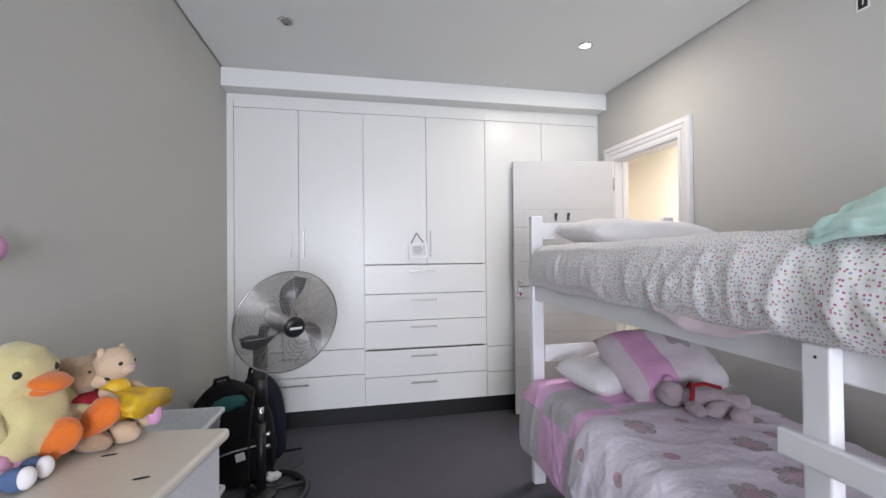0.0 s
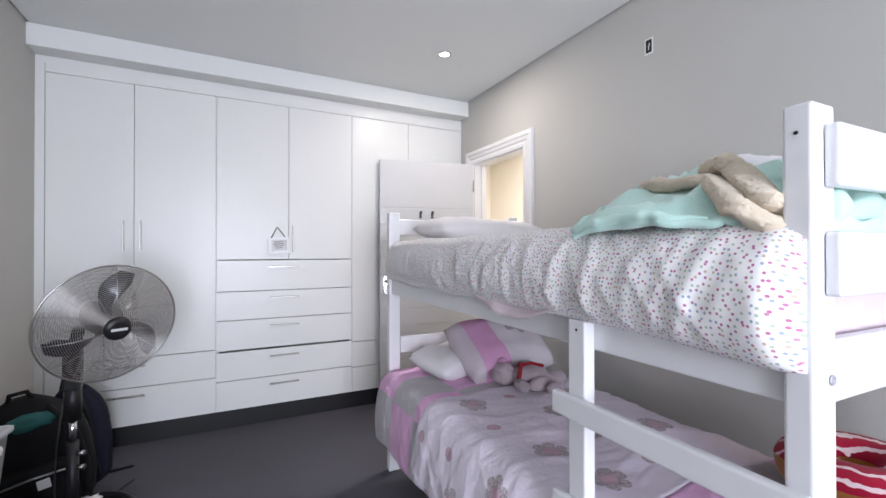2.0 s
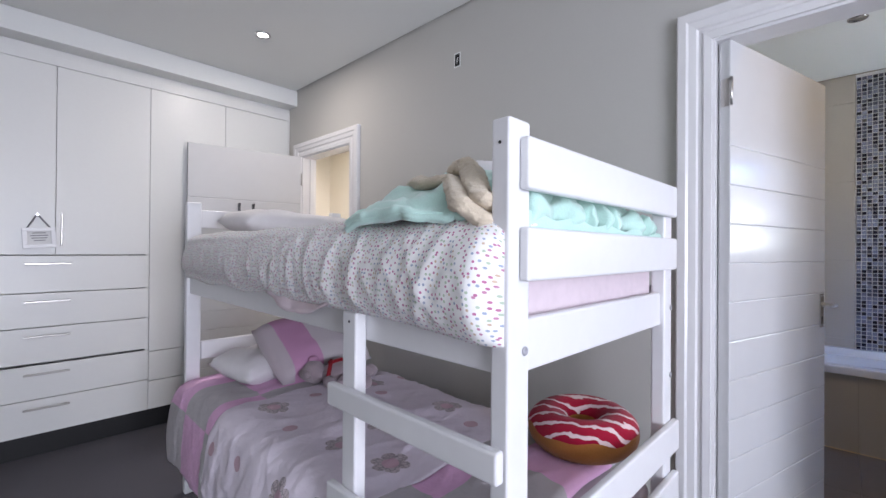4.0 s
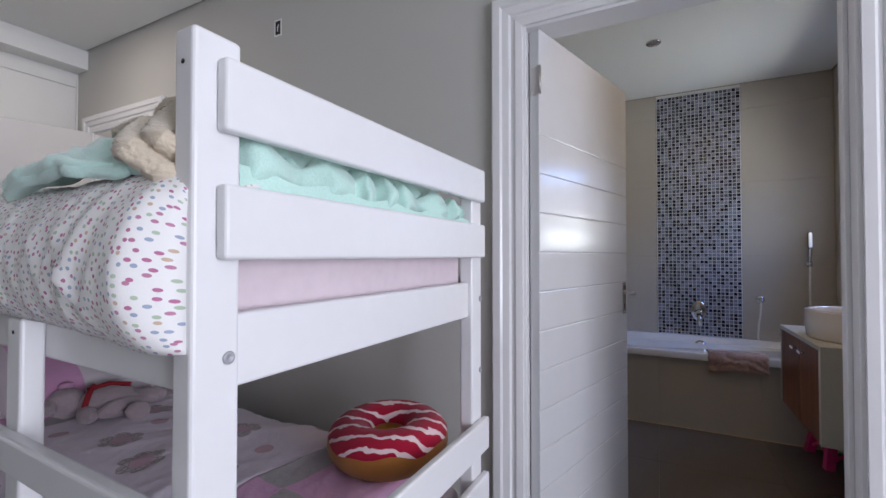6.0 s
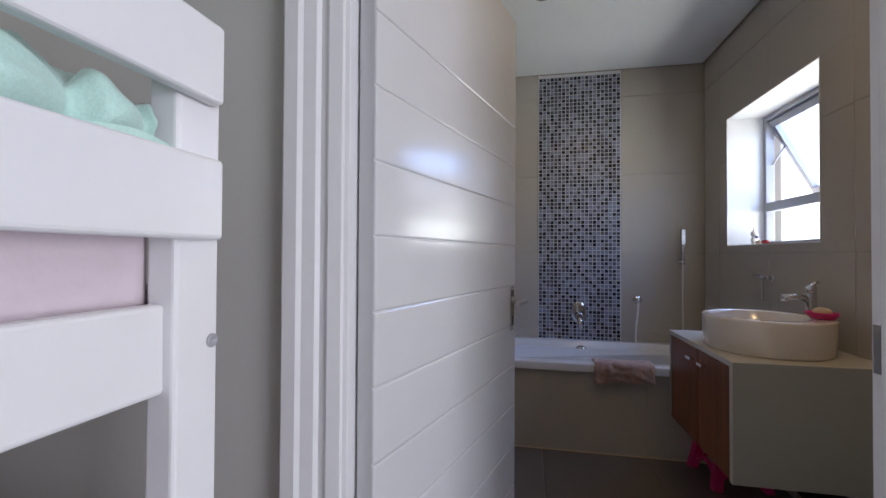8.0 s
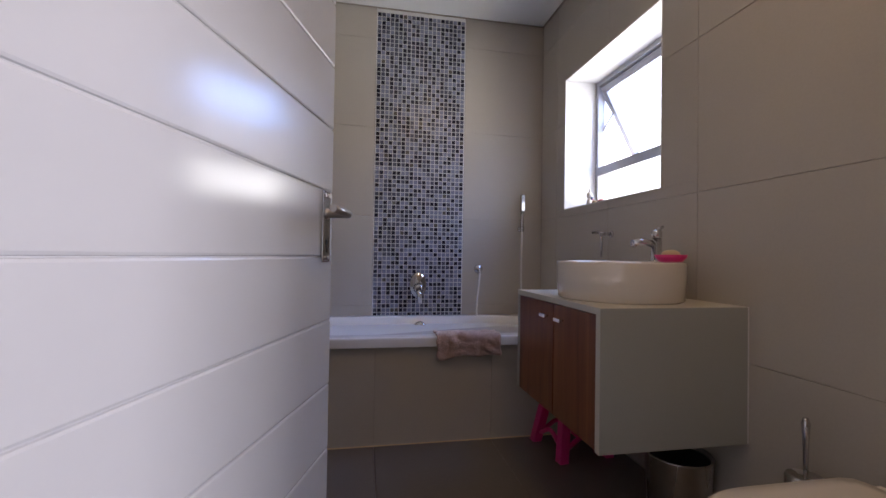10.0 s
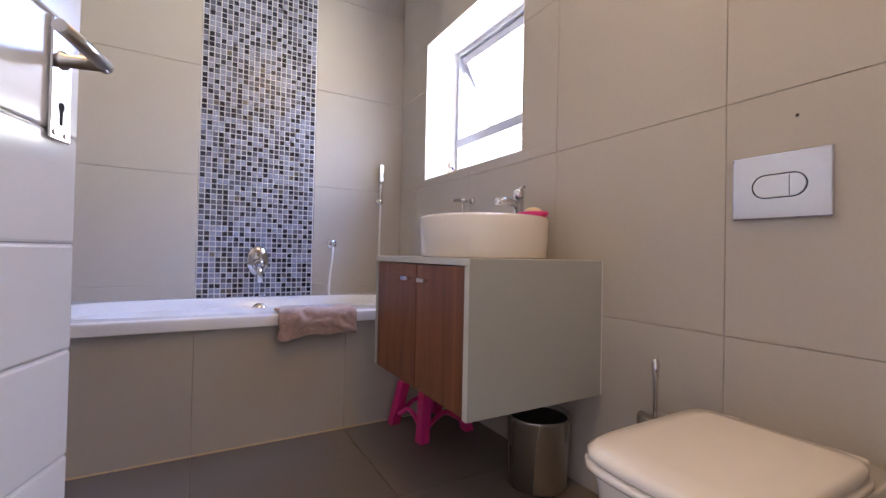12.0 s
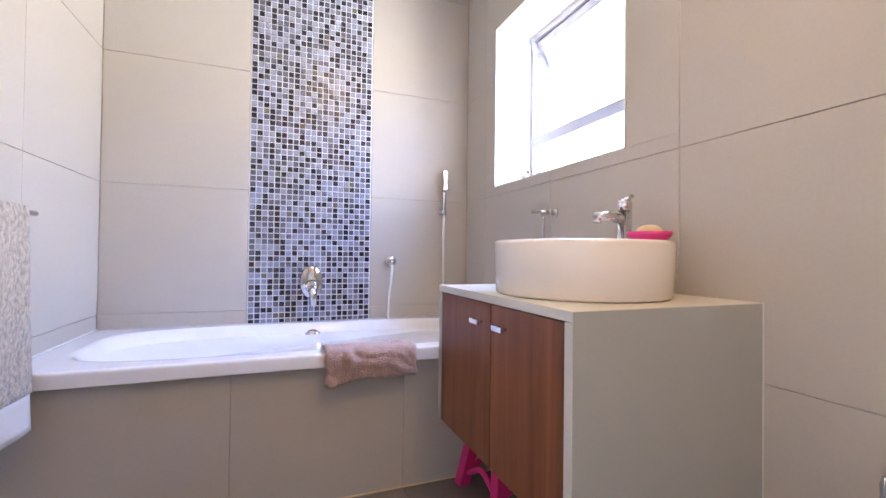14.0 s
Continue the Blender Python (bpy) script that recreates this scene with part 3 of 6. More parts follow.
# ---- hall behind the bedroom door ----
tagged(part("floor_hall", box((2.54, 1.6, -0.1), (4.1, 5.3, -0.001)), M_FLOORTILE), "tiled hall floor", "floor", kind="structure")
bm = bmesh.new()
bx(bm, (4.0, 1.6, 0), (4.1, 5.3, TOP))
bx(bm, (BX0, 1.6, 0), (4.0, 1.7, TOP))
bx(bm, (BX0, 5.2, 0), (4.0, 5.3, TOP))
bx(bm, (BX0 - 0.13, 4.1, 0), (BX0, 5.3, TOP))
tagged(part("wall_hall", bm, M_CREAM), "warm cream painted hall walls", "wall", kind="structure")
tagged(part("ceiling_hall", box((BX0, 1.7, HIGH), (4.0, 5.2, TOP)), M_CEIL), "white hall ceiling", "ceiling", kind="structure")


def downlight(x, y, lit, label, z=HIGH):
    ob = thing("downlight", pose(x, y, z), label, "downlight", "ceiling downlights")
    bm = bmesh.new()
    lathe(bm, [(0.030, -0.001), (0.034, -0.007), (0.043, -0.008), (0.047, -0.004), (0.047, 0.0)], 32)
    part("ring", bm, M_CHROME, ob, "chrome ring", smooth=False)
    bm = bmesh.new()
    lathe(bm, [(0.0, -0.0035), (0.031, -0.0035), (0.031, 0.0)], 24)
    part("bulb", bm, M_GLOW if lit else M_LENS, ob)
    return ob


downlight(1.855, 2.525, True, "small round chrome downlight, switched on, in the ceiling")
downlight(0.03, 2.575, False, "small round chrome downlight, not lit, in the ceiling")
downlight(4.16, -0.215, False, "small round chrome downlight, not lit, in the bathroom ceiling", BHIGH)
# added downlight, out of view: its lamp warms the window wall and toilet
downlight(2.98, -0.86, True, "small round downlight added out of view in the bathroom ceiling, switched on", BHIGH)
area_lamp("bathroom_warm_fill", (2.98, -0.86, BHIGH - 0.012), (2.98, -0.86, 0), 0.13, 0.13, 6.0, (1.0, 0.66, 0.27))
# hall lamp is unseen; its fitting is assumed from the warm bright doorway
downlight(3.30, 3.3, True, "small round downlight assumed in the hall ceiling, out of view, switched on")
area_lamp("hall_light", (3.30, 3.3, HIGH - 0.02), (3.30, 3.3, 0), 0.3, 0.3, 62, (1.0, 0.94, 0.84))
area_lamp("downlight_beam", (1.855, 2.525, HIGH - 0.012), (1.855, 2.525, 0), 0.06, 0.06, 9, (1.0, 0.9, 0.75))

# ---- bathroom shell ----
TH = 0.008
tagged(part("floor_bathroom", box((2.54, BY0 - 0.1, -0.1), (BX1 + 0.1, BY1 + 0.1, -TH)), M_GROUT), "taupe tiled bathroom floor with thin joints", "floor", kind="structure")
w_s = wall("wall_bath_south", "y", BY0 - TH, BY0 - 0.28, (BX0, BX1 + 0.15), TOP, [WIN], M_GROUT, "beige tiled bathroom wall with a window")
w_e = wall("wall_bath_east", "x", BX1 + TH, BX1 + 0.15, (BY0 - 0.28, BY1 + 0.12), TOP, [], M_GROUT, "beige tiled wall with a mosaic strip above the bath")
w_n = wall("wall_bath_north", "y", BY1 + TH, BY1 + 0.12, (BX0, BX1 + 0.15), TOP, [], M_GROUT, "beige tiled bathroom wall with a towel rail")
tagged(part("ceiling_bathroom", bx(box((BX0 + 0.01, BY0 + gap, BHIGH), (BX1 - gap, BY1 - gap, BHIGH + 0.02)), (BX0, BY0 - 0.28, TOP), (BX1 + 0.15, BY1 + 0.12, TOP + 0.05)), M_CEIL),
       "smooth white bathroom ceiling", "ceiling", kind="structure")
# painted inner face of the bedroom wall towards the bathroom
wall("wall_bath_west", "x", BX0 + 0.005, BX0 + 0.002, (BY0, BY1), BHIGH, [(TDOOR[0] - 0.08, -1, TDOOR[1] + 0.08, TDOOR[2] + 0.08)], M_TILE, "beige tiled bathroom wall beside the door")

# window reveal, frame, sash
X0, Z0, X1, Z1 = WIN
bm = bmesh.new()
yo, yi = BY0 - 0.28, BY0 + 0.001
for lo, hi in (((X0, yo, Z0 - 0.0), (X0 + 0.006, yi, Z1)), ((X1 - 0.006, yo, Z0), (X1, yi, Z1)), ((X0 + 0.006, yo, Z1 - 0.006), (X1 - 0.006, yi, Z1)), ((X0 + 0.006, yo, Z0), (X1 - 0.006, yi, Z0 + 0.006))):
    bx(bm, lo, hi, 0.001)
tagged(part("trim_window_reveal", bm, M_SILLPAINT), "white painted window reveal and sill", "window reveal", kind="structure")
win = thing("window_1", pose(0, 0, 0), "aluminium top-hung bathroom window, opened outwards", "window", kind="structure")
FY = BY0 - 0.215
a0, a1, c0, c1 = X0 + 0.006, X1 - 0.006, Z0 + 0.006, Z1 - 0.006
TR = 1.520
bm = bmesh.new()
for lo, hi in (((a0, FY - 0.05, c0), (a0 + 0.03, FY, c1)), ((a1 - 0.03, FY - 0.05, c0), (a1, FY, c1)), ((a0 + 0.03, FY - 0.05, c1 - 0.03), (a1 - 0.03, FY, c1)), ((a0 + 0.03, FY - 0.05, c0), (a1 - 0.03, FY, c0 + 0.025)), ((a0 + 0.03, FY - 0.045, TR - 0.028), (a1 - 0.03, FY + 0.004, TR + 0.028))):
    bx(bm, lo, hi, 0.003)
part("window_frame", bm, M_FRAME, win)
pane = part("pane", box((a0 + 0.03, FY - 0.028, c0 + 0.025), (a1 - 0.03, FY - 0.024, TR - 0.028)), M_GLASS, win)
pane.visible_shadow = False
sash = part("sash", bmesh.new(), M_FRAME, win, "sash swung outwards")
bm = bmesh.new()
h = c1 - 0.033 - (TR + 0.03)
w0, w1 = a0 + 0.034, a1 - 0.034
for lo, hi in (((w0, -0.018, -0.04), (w1, 0.018, 0)), ((w0, -0.018, -h), (w1, 0.018, -h + 0.04)), ((w0, -0.018, -h + 0.04), (w0 + 0.035, 0.018, -0.04)), ((w1 - 0.035, -0.018, -h + 0.04), (w1, 0.018, -0.04))):
    bx(bm, lo, hi, 0.003)
old = sash.data
sash.data = mesh_of("sash", bm, M_FRAME)
bpy.data.meshes.remove(old)
sash.matrix_basis = pose(0, FY - 0.03, c1 - 0.034, -28, 0, 0)
pane2 = part("pane", box((w0 + 0.035, -0.003, -h + 0.04), (w1 - 0.035, 0.003, -0.04)), M_GLASS, sash)
pane2.visible_shadow = False
bm = bmesh.new()
tube(bm, [(w1 - 0.012, FY - 0.03, c1 - 0.10), (w1 - 0.012, FY - 0.10, c1 - 0.20), (w1 - 0.012, FY - 0.16, c1 - 0.24)], 0.006, 8)
tube(bm, [(w1 - 0.012, FY - 0.03, c1 - 0.32), (w1 - 0.012, FY - 0.10, c1 - 0.20)], 0.006, 8)
part("stay", bm, M_FRAME, win, "friction stay")
bm = bmesh.new()
ball(bm, (0, 0, 0.022), (0.020, 0.016, 0.022), 0)
ball(bm, (0, 0, 0.058), (0.017, 0.016, 0.018), 0)
for sx in (-1, 1):
    ball(bm, (sx * 0.008, 0, 0.082), (0.005, 0.005, 0.012), 0, sub=2)
    ball(bm, (sx * 0.014, 0.012, 0.040), (0.012, 0.006, 0.009), 1 if sx < 0 else 2, sub=2)
    ball(bm, (sx * 0.006, 0.015, 0.062), (0.0025, 0.002, 0.003), 2, sub=1)
fig = tagged(part("rabbit_figurine", bm, [M_CERAMIC, M_HOTPINK, M_BLUE]), "small white ceramic rabbit figurine with a bow on the window sill", "figurine")
fig.matrix_basis = pose(4.70, BY0 - 0.075, Z0 + 0.007, 0, 0, 150) @ Matrix.Scale(1.15, 4)
for k, (sx, sy) in enumerate(((4.60, -0.05), (4.555, -0.065))):
    bm = bmesh.new()
    ball(bm, (0, 0, 0.012), (0.020, 0.014, 0.012), 0, lump=0.3)
    sh = tagged(part("shell", bm, M_RED if k else M_SKIN), "small reddish seashell on the window sill", "shell", "shells on the sill")
    sh.matrix_basis = pose(sx, BY0 + sy, Z0 + 0.007, 0, 0, 40 * k)

# glowing white panel in place of the washed-out view beyond the bathroom window
tagged(part("backdrop", box((2.75, -3.30, -0.11), (11.0, -3.28, 6.0)), emitter("backdrop_panel_glow", (0.95, 0.98, 1.0), 3.0)), "plain glowing white panel for the washed-out view outside the window", "backdrop", kind="structure")

# pale garden pillar beyond the bathroom window
bm = bmesh.new()
bx(bm, (5.765, -2.40, -0.12), (5.945, -2.22, 2.9), 0.006)
bx(bm, (5.725, -2.44, -0.12), (5.985, -2.18, 0.10), 0.008)
bx(bm, (5.735, -2.43, 2.9), (5.975, -2.19, 2.97), 0.008)
tagged(part("pillar", bm, M_STUCCO), "pale plastered pillar standing outside the window", "pillar", kind="structure")

# bedroom window behind the camera
bw = thing("window_2", pose(0, 0, 0), "large white-framed bedroom window", "window", kind="structure")
bm = bmesh.new()
q0, r0, q1, r1 = BEDWIN
for lo, hi in (((q0, -3.5, r0), (q0 + 0.05, -3.44, r1)), ((q1 - 0.05, -3.5, r0), (q1, -3.44, r1)), ((q0 + 0.05, -3.5, r0), (q1 - 0.05, -3.44, r0 + 0.05)), ((q0 + 0.05, -3.5, r1 - 0.05), (q1 - 0.05, -3.44, r1)), ((0.47, -3.5, r0 + 0.05), (0.53, -3.44, r1 - 0.05))):
    bx(bm, lo, hi, 0.003)
part("window_frame", bm, M_FRAME, bw)
tagged(part("ground", box((-60, -60, -0.35), (60, 60, -0.12)), M_GROUND), "pale paving and soil outside the house", "ground", kind="structure")

# ---- built-in cupboards ----
FRONT = CUP
BASE, CUPTOP = 0.145, 2.455


def bar_handle(parent, x, z, length, upright):
    bm = bmesh.new()
    y = FRONT - 0.030
    if upright:
        bx(bm, (x - 0.005, y - 0.005, z - length / 2), (x + 0.005, y + 0.004, z + length / 2), 0.003)
        ends = [(x, z - length / 2 + 0.02), (x, z + length / 2 - 0.02)]
    else:
        bx(bm, (x - length / 2, y - 0.005, z - 0.006), (x + length / 2, y + 0.004, z + 0.006), 0.003)
        ends = [(x - length / 2 + 0.02, z), (x + length / 2 - 0.02, z)]
    for ex, ez in ends:
        tube(bm, [(ex, FRONT - 0.0005, ez), (ex, y, ez)], 0.0035, 8)
    part("handle", bm, M_STEEL, parent, "slim steel bar handle")


def front(ob, name, x0, x1, z0, z1):
    g = 0.0015
    return part(name, box((x0 + g, FRONT, z0 + g), (x1 - g, FRONT + 0.02, z1 - g), 0.0015), M_CUP, ob)


def cupboard(label, x0, x1, doors, drawers, handles):
    ob = thing("cupboard", pose(0, 0, 0), label, "cupboard", "built-in cupboards")
    bm = bmesh.new()
    back, t = 3.98, 0.018
    for lo, hi in (((x0, FRONT + 0.022, BASE), (x0 + t, back, CUPTOP)), ((x1 - t, FRONT + 0.022, BASE), (x1, back, CUPTOP)), ((x0 + t, FRONT + 0.022, BASE), (x1 - t, back, BASE + t)), ((x0 + t, back - 0.01, BASE + t), (x1 - t, back, CUPTOP - t)), ((x0 + t, FRONT + 0.022, CUPTOP - t), (x1 - t, back, CUPTOP))):
        bx(bm, lo, hi)
    part("carcass", bm, M_CUP, ob)
    # the plinth's black stands in for the shadow under the unit
    part("plinth", box((x0, FRONT + 0.06, 0), (x1, FRONT + 0.075, BASE)), M_BLACK, ob, "recessed plinth, coloured dark as the shadow under the cupboards")
    part("top_rail", box((x0, FRONT + 0.002, 2.402), (x1, FRONT + 0.022, CUPTOP), 0.001), M_CUP, ob)
    for (a, b, c, d), hx in doors:
        dr = front(ob, "door", a, b, c, d)
        if hx is not None:
            bar_handle(dr, hx, max(c + 0.14, 1.39) if c > 1 else 1.395, 0.205, True)
    for a, b, c, d in drawers:
        dr = front(ob, "drawer", a, b, c, d)
        bar_handle(dr, handles if handles is not None else (a + b) / 2, d - 0.05, 0.21, False)
    return ob


cupboard("white double-door wardrobe unit with two drawers below", -0.462, 0.467,
         [((-0.462, -0.012, 0.590, 2.40), -0.066), ((-0.012, 0.467, 0.590, 2.40), 0.026)], [(-0.462, 0.467, 0.394, 0.588), (-0.462, 0.467, BASE, 0.392)], -0.05)
mid = cupboard("white cupboard unit with two doors above five drawers", 0.467, 1.446,
               [((0.467, 0.957, 1.231, 2.40), None), ((0.957, 1.446, 1.231, 2.40), 0.984)],
               [(0.467, 1.446, c, d) for c, d in ((1.001, 1.227), (0.792, 0.999), (0.574, 0.790), (0.358, 0.563), (BASE, 0.356))], 0.925)
cupboard("white wardrobe unit with drawers, partly behind the door", 1.446, 2.462,
         [((1.446, 1.943, 0.552, 2.40), 1.90), ((1.943, 2.462, 0.552, 2.40), 1.985)], [(1.446, 2.462, 0.345, 0.550), (1.446, 2.462, BASE, 0.343)], None)
bm = bmesh.new()
bx(bm, (LEFT, FRONT + 0.002, BASE), (-0.464, FRONT + 0.022, CUPTOP), 0.001)
bx(bm, (2.464, FRONT + 0.002, BASE), (RIGHT, FRONT + 0.022, CUPTOP), 0.001)
bx(bm, (LEFT, FRONT + 0.006, CUPTOP + 0.001), (RIGHT, FRONT + 0.03, 2.5))
tagged(part("trim_filler", bm, M_CUP), "white filler strips beside and above the cupboards", "filler strip", kind="structure")

# little framed sign on a ribbon
sign = thing("hanging_sign", pose(0.885, FRONT - 0.012, 1.335, 0, -4, 0), "small white framed sign hung on a grey ribbon", "sign")
bm = bmesh.new()
for lo, hi in (((-0.075, -0.01, 0.04), (0.075, 0.008, 0.062)), ((-0.075, -0.01, -0.062), (0.075, 0.008, -0.04)), ((-0.075, -0.01, -0.04), (-0.053, 0.008, 0.04)), ((0.053, -0.01, -0.04), (0.075, 0.008, 0.04))):
    bx(bm, lo, hi, 0.002)
part("frame", bm, M_BED, sign)
part("paper", box((-0.053, 0.0, -0.04), (0.053, 0.006, 0.04)), M_PAPER, sign, "printed card")
for k, wd in enumerate((0.060, 0.078, 0.070, 0.05)):
    part("text_line", box((-wd / 2, -0.0012, 0.026 - k * 0.015), (wd / 2, -0.0002, 0.031 - k * 0.015)), M_INK, sign)
bm = bmesh.new()
tube(bm, [(-0.05, 0, 0.06), (-0.012, 0, 0.125), (-0.004, 0, 0.137)], 0.005, 6)
tube(bm, [(0.05, 0, 0.06), (0.010, 0, 0.125), (0.0, 0, 0.137)], 0.005, 6)
part("ribbon", bm, M_RIBBON, sign)
bm = bmesh.new()
tube(bm, [(0.0, 0.012, 0.140), (0, -0.004, 0.140)], 0.006, 8)
part("hook", bm, M_CHROME, sign)

# open junction box high on the wall
ob = thing("junction_box", pose(RIGHT, 1.425, 2.345) @ Matrix.Scale(0.74, 4), "open electrical box with loose wires, set in the grey wall", "junction box")
bm = bmesh.new()
for lo, hi in (((-0.003, -0.032, -0.055), (0.0, 0.032, -0.046)), ((-0.003, -0.032, 0.046), (0.0, 0.032, 0.055)), ((-0.003, -0.032, -0.046), (0.0, -0.024, 0.046)), ((-0.003, 0.024, -0.046), (0.0, 0.032, 0.046))):
    bx(bm, lo, hi)
part("rim", bm, M_CEIL, ob)
# flat dark plate in place of the box's shaded depth
part("hollow_shade", box((-0.0015, -0.024, -0.046), (-0.0005, 0.024, 0.046)), M_DARK, ob)
bm = bmesh.new()
tube(bm, [(-0.001, -0.005, 0.02), (-0.012, -0.008, 0.0), (-0.010, -0.004, -0.03)], 0.003, 6)
part("wire", bm, M_SILLPAINT, ob)

# ---- bunk bed ----
MB = pose(1.330, 0.285, 0, 0, 0, -1.5)
BW, BL, BT = 0.910, 2.08, 1.518       # width, length, post height
P, PD = 0.068, 0.042
bed = thing("bunk_bed", MB, "white painted pine bunk bed with a built-in ladder", "bunk bed")


def plank(name, lo, hi, parent=bed, bevel=0.006):
    return part(name, box(lo, hi, bevel, 3), M_BED, parent)


for px in (0, BW - P):
    for py in (0, BL - PD):
        plank("post", (px, py, 0), (px + P, py + PD, BT - (0.032 if px and not py else 0)))
for z, hh in ((1.386, 0.098), (1.217, 0.100)):                                   # end boards of the upper bunk
    plank("end_board", (0.030, -0.022, z), (BW - 0.018, -0.0005, z + hh))
    plank("end_board", (0.03, BL + 0.0005, z), (BW - 0.02, BL + 0.022, z + hh))
for z in (1.038,):
    plank("end_rail", (P, 0.012, z), (BW - P, 0.036, z + 0.104))
    plank("end_rail", (P, BL - 0.036, z), (BW - P, BL - 0.012, z + 0.098))
for z in (0.625, 0.455):                                   # end boards of the lower bunk
    plank("end_board", (0.030, -0.022, z), (BW + 0.012, -0.0005, z + 0.098))
plank("end_board", (P, BL - 0.05, 0.690), (BW - P, BL - 0.026, 0.785))
plank("end_rail", (P, BL - 0.036, 0.30), (BW - P, BL - 0.012, 0.42))
for z in (1.040, 0.30):                                    # side rails
    plank("side_rail", (0.014, PD, z), (0.040, BL - PD, z + 0.122))
    plank("side_rail", (BW - 0.040, PD, z), (BW - 0.014, BL - PD, z + 0.122))
for z in (1.085, 0.345):                                   # slats that carry the mattresses
    for k in range(12):
        y = 0.12 + k * 0.162
        plank("slat", (0.041, y, z), (BW - 0.041, y + 0.07, z + 0.018), bevel=0.002)
plank("ladder_stile", (-0.022, 0.452, 0.0), (0.013, 0.512, 1.115))
for z in (0.868, 0.610, 0.352):
    plank("ladder_rung", (-0.046, -0.010, z), (-0.0225, 0.548, z + 0.058))
for px, py, pz in ((P * 0.75, -0.0006, 1.085), (BW - 0.012, -0.0006, 1.09), (BW - 0.012, -0.0006, 0.87)):
    bm = bmesh.new()
    lathe(bm, [(0.0, 0.0012), (0.0035, 0.0014), (0.0045, 0.0030), (0.0075, 0.0028), (0.009, 0.001), (0.009, 0.0)], 20, turn(90, 0, 0))
    b = part("bolt", bm, M_FRAME, bed, "small chrome bolt head")
    b.matrix_basis = pose(px, py, pz)
for pz, py in ((1.472, 0.021), (0.75, 0.021), (1.09, 0.48)):
    # flat dark discs, coloured as the shade in screw holes
    bm = bmesh.new()
    lathe(bm, [(0.0, 0.001), (0.0032, 0.001), (0.0032, 0.0)], 12, turn(0, -90, 0))
    s = part("screw_hole", bm, M_DARK, bed)
    s.matrix_basis = pose(-0.0006 if py < 0.1 else -0.0226, py, pz)


def closed_mattress(name, z0, z1, label):
    bm = box((0.045, 0.045, z0), (BW - 0.045, BL - 0.045, z1), 0.035, 4)
    ob = tagged(part(name, bm, M_SHEET, smooth=True), label, "mattress")
    ob.matrix_basis = MB
    return ob


closed_mattress("upper_mattress", 1.104, 1.285, "upper mattress in a pale pink fitted sheet on the bunk bed")
closed_mattress("lower_mattress", 0.364, 0.520, "lower mattress in a pale pink fitted sheet on the bunk bed")


def duvet(name, label, mat, left, top, v0, v1, fold, seed, right=None, low=lambda v: 0.0, thick=0.05, taper=0.0, panels=()):
    """A puffy cover draped over one long side. left: outline points (x, z) from the hem upwards; folds run up and down the drape."""
    cross = left + [(0.16, top), (0.34, top + 0.012), (0.52, top + 0.014), (0.70, top + 0.008)] + (right or [(BW - 0.10, top - 0.006), (BW - 0.05, top - 0.05)])
    dense = []
    for (x0, z0), (x1, z1) in zip(cross, cross[1:]):
        k = max(2, int(math.hypot(x1 - x0, z1 - z0) / 0.012))
        dense += [(x0 + (x1 - x0) * i / k, z0 + (z1 - z0) * i / k) for i in range(k)]
    dense.append(cross[-1])
    for _ in range(8):
        dense = [dense[0]] + [((a[0] + 2 * b[0] + c[0]) / 4, (a[1] + 2 * b[1] + c[1]) / 4) for a, b, c in zip(dense, dense[1:], dense[2:])] + [dense[-1]]
    arc = [0.0]
    for a, b in zip(dense, dense[1:]):
        arc.append(arc[-1] + math.hypot(b[0] - a[0], b[1] - a[1]))
    n, nv = len(dense), int((v1 - v0) / 0.010)
    hang = arc[min(range(n), key=lambda i: abs(dense[i][0] - 0.08) + (0 if dense[i][1] > top - 0.06 else 9))]

    def place(a, b):
        i = min(n - 1, round(a * (n - 1)))
        x, z = dense[i]
        v = v0 + (v1 - v0) * b
        s = arc[i]
        side = max(0.0, min(1.0, 1 - s / hang))
        slant = v + 0.22 * s
        n1 = noise.noise(Vector((slant * 6.5 + seed, s * 1.5, seed)))
        n2 = noise.noise(Vector(((v - 0.5 * s) * 11 + seed, s * 2.6, seed + 4)))
        n3 = noise.noise(Vector((slant * 24, s * 6 + seed, 3.1)))
        n4 = noise.noise(Vector(((v + 0.45 * s) * 15 + seed, s * 2.2 + seed, seed + 9)))
        crease = 0.45 * max(0.0, 1 - abs(n4) * 4.5) ** 2 + max(0.0, 1 - abs(n1) * 3.2) ** 2 + 0.55 * max(0.0, 1 - abs(n2) * 4.0) ** 2
        n5 = noise.noise(Vector(((v + 0.6 * s) * 34 + seed, s * 9, seed + 2)))
        out = fold * (1.25 - 0.65 * b) * (0.45 + 0.55 * min(1.0, s / 0.12)) * (crease * 1.1 + 0.7 * n1 + 0.25 * n3 + 0.22 * max(0.0, 1 - abs(n5) * 3.5) - 0.15) * min(1.0, 0.08 + min(b, 1 - b) * (v1 - v0) / 0.16)
        x2 = x - out * side * (1.0 if s > 0.02 else 0.6)
        z2 = z + (1 - side) * (0.35 * out + 0.014 * noise.noise(Vector((x * 5 + seed, v * 4, 7)))) + side * side * (low(b) + 0.02 * noise.noise(Vector((v * 3.5, seed, 1))))
        x2 = min(x2 + taper * b * side, max(x2, -0.02))
        end = min(b, 1 - b) * (v1 - v0)
        reach = 0.045 if b < 0.5 else 0.10
        if end < reach:
            drop = (1 - end / reach) ** 2
            z2 -= (0.03 if b < 0.5 else 0.085) * drop * (1 - side)
            x2 += (max(-0.002, x2) - x2) * drop if b < 0.5 else 0.012 * drop * side
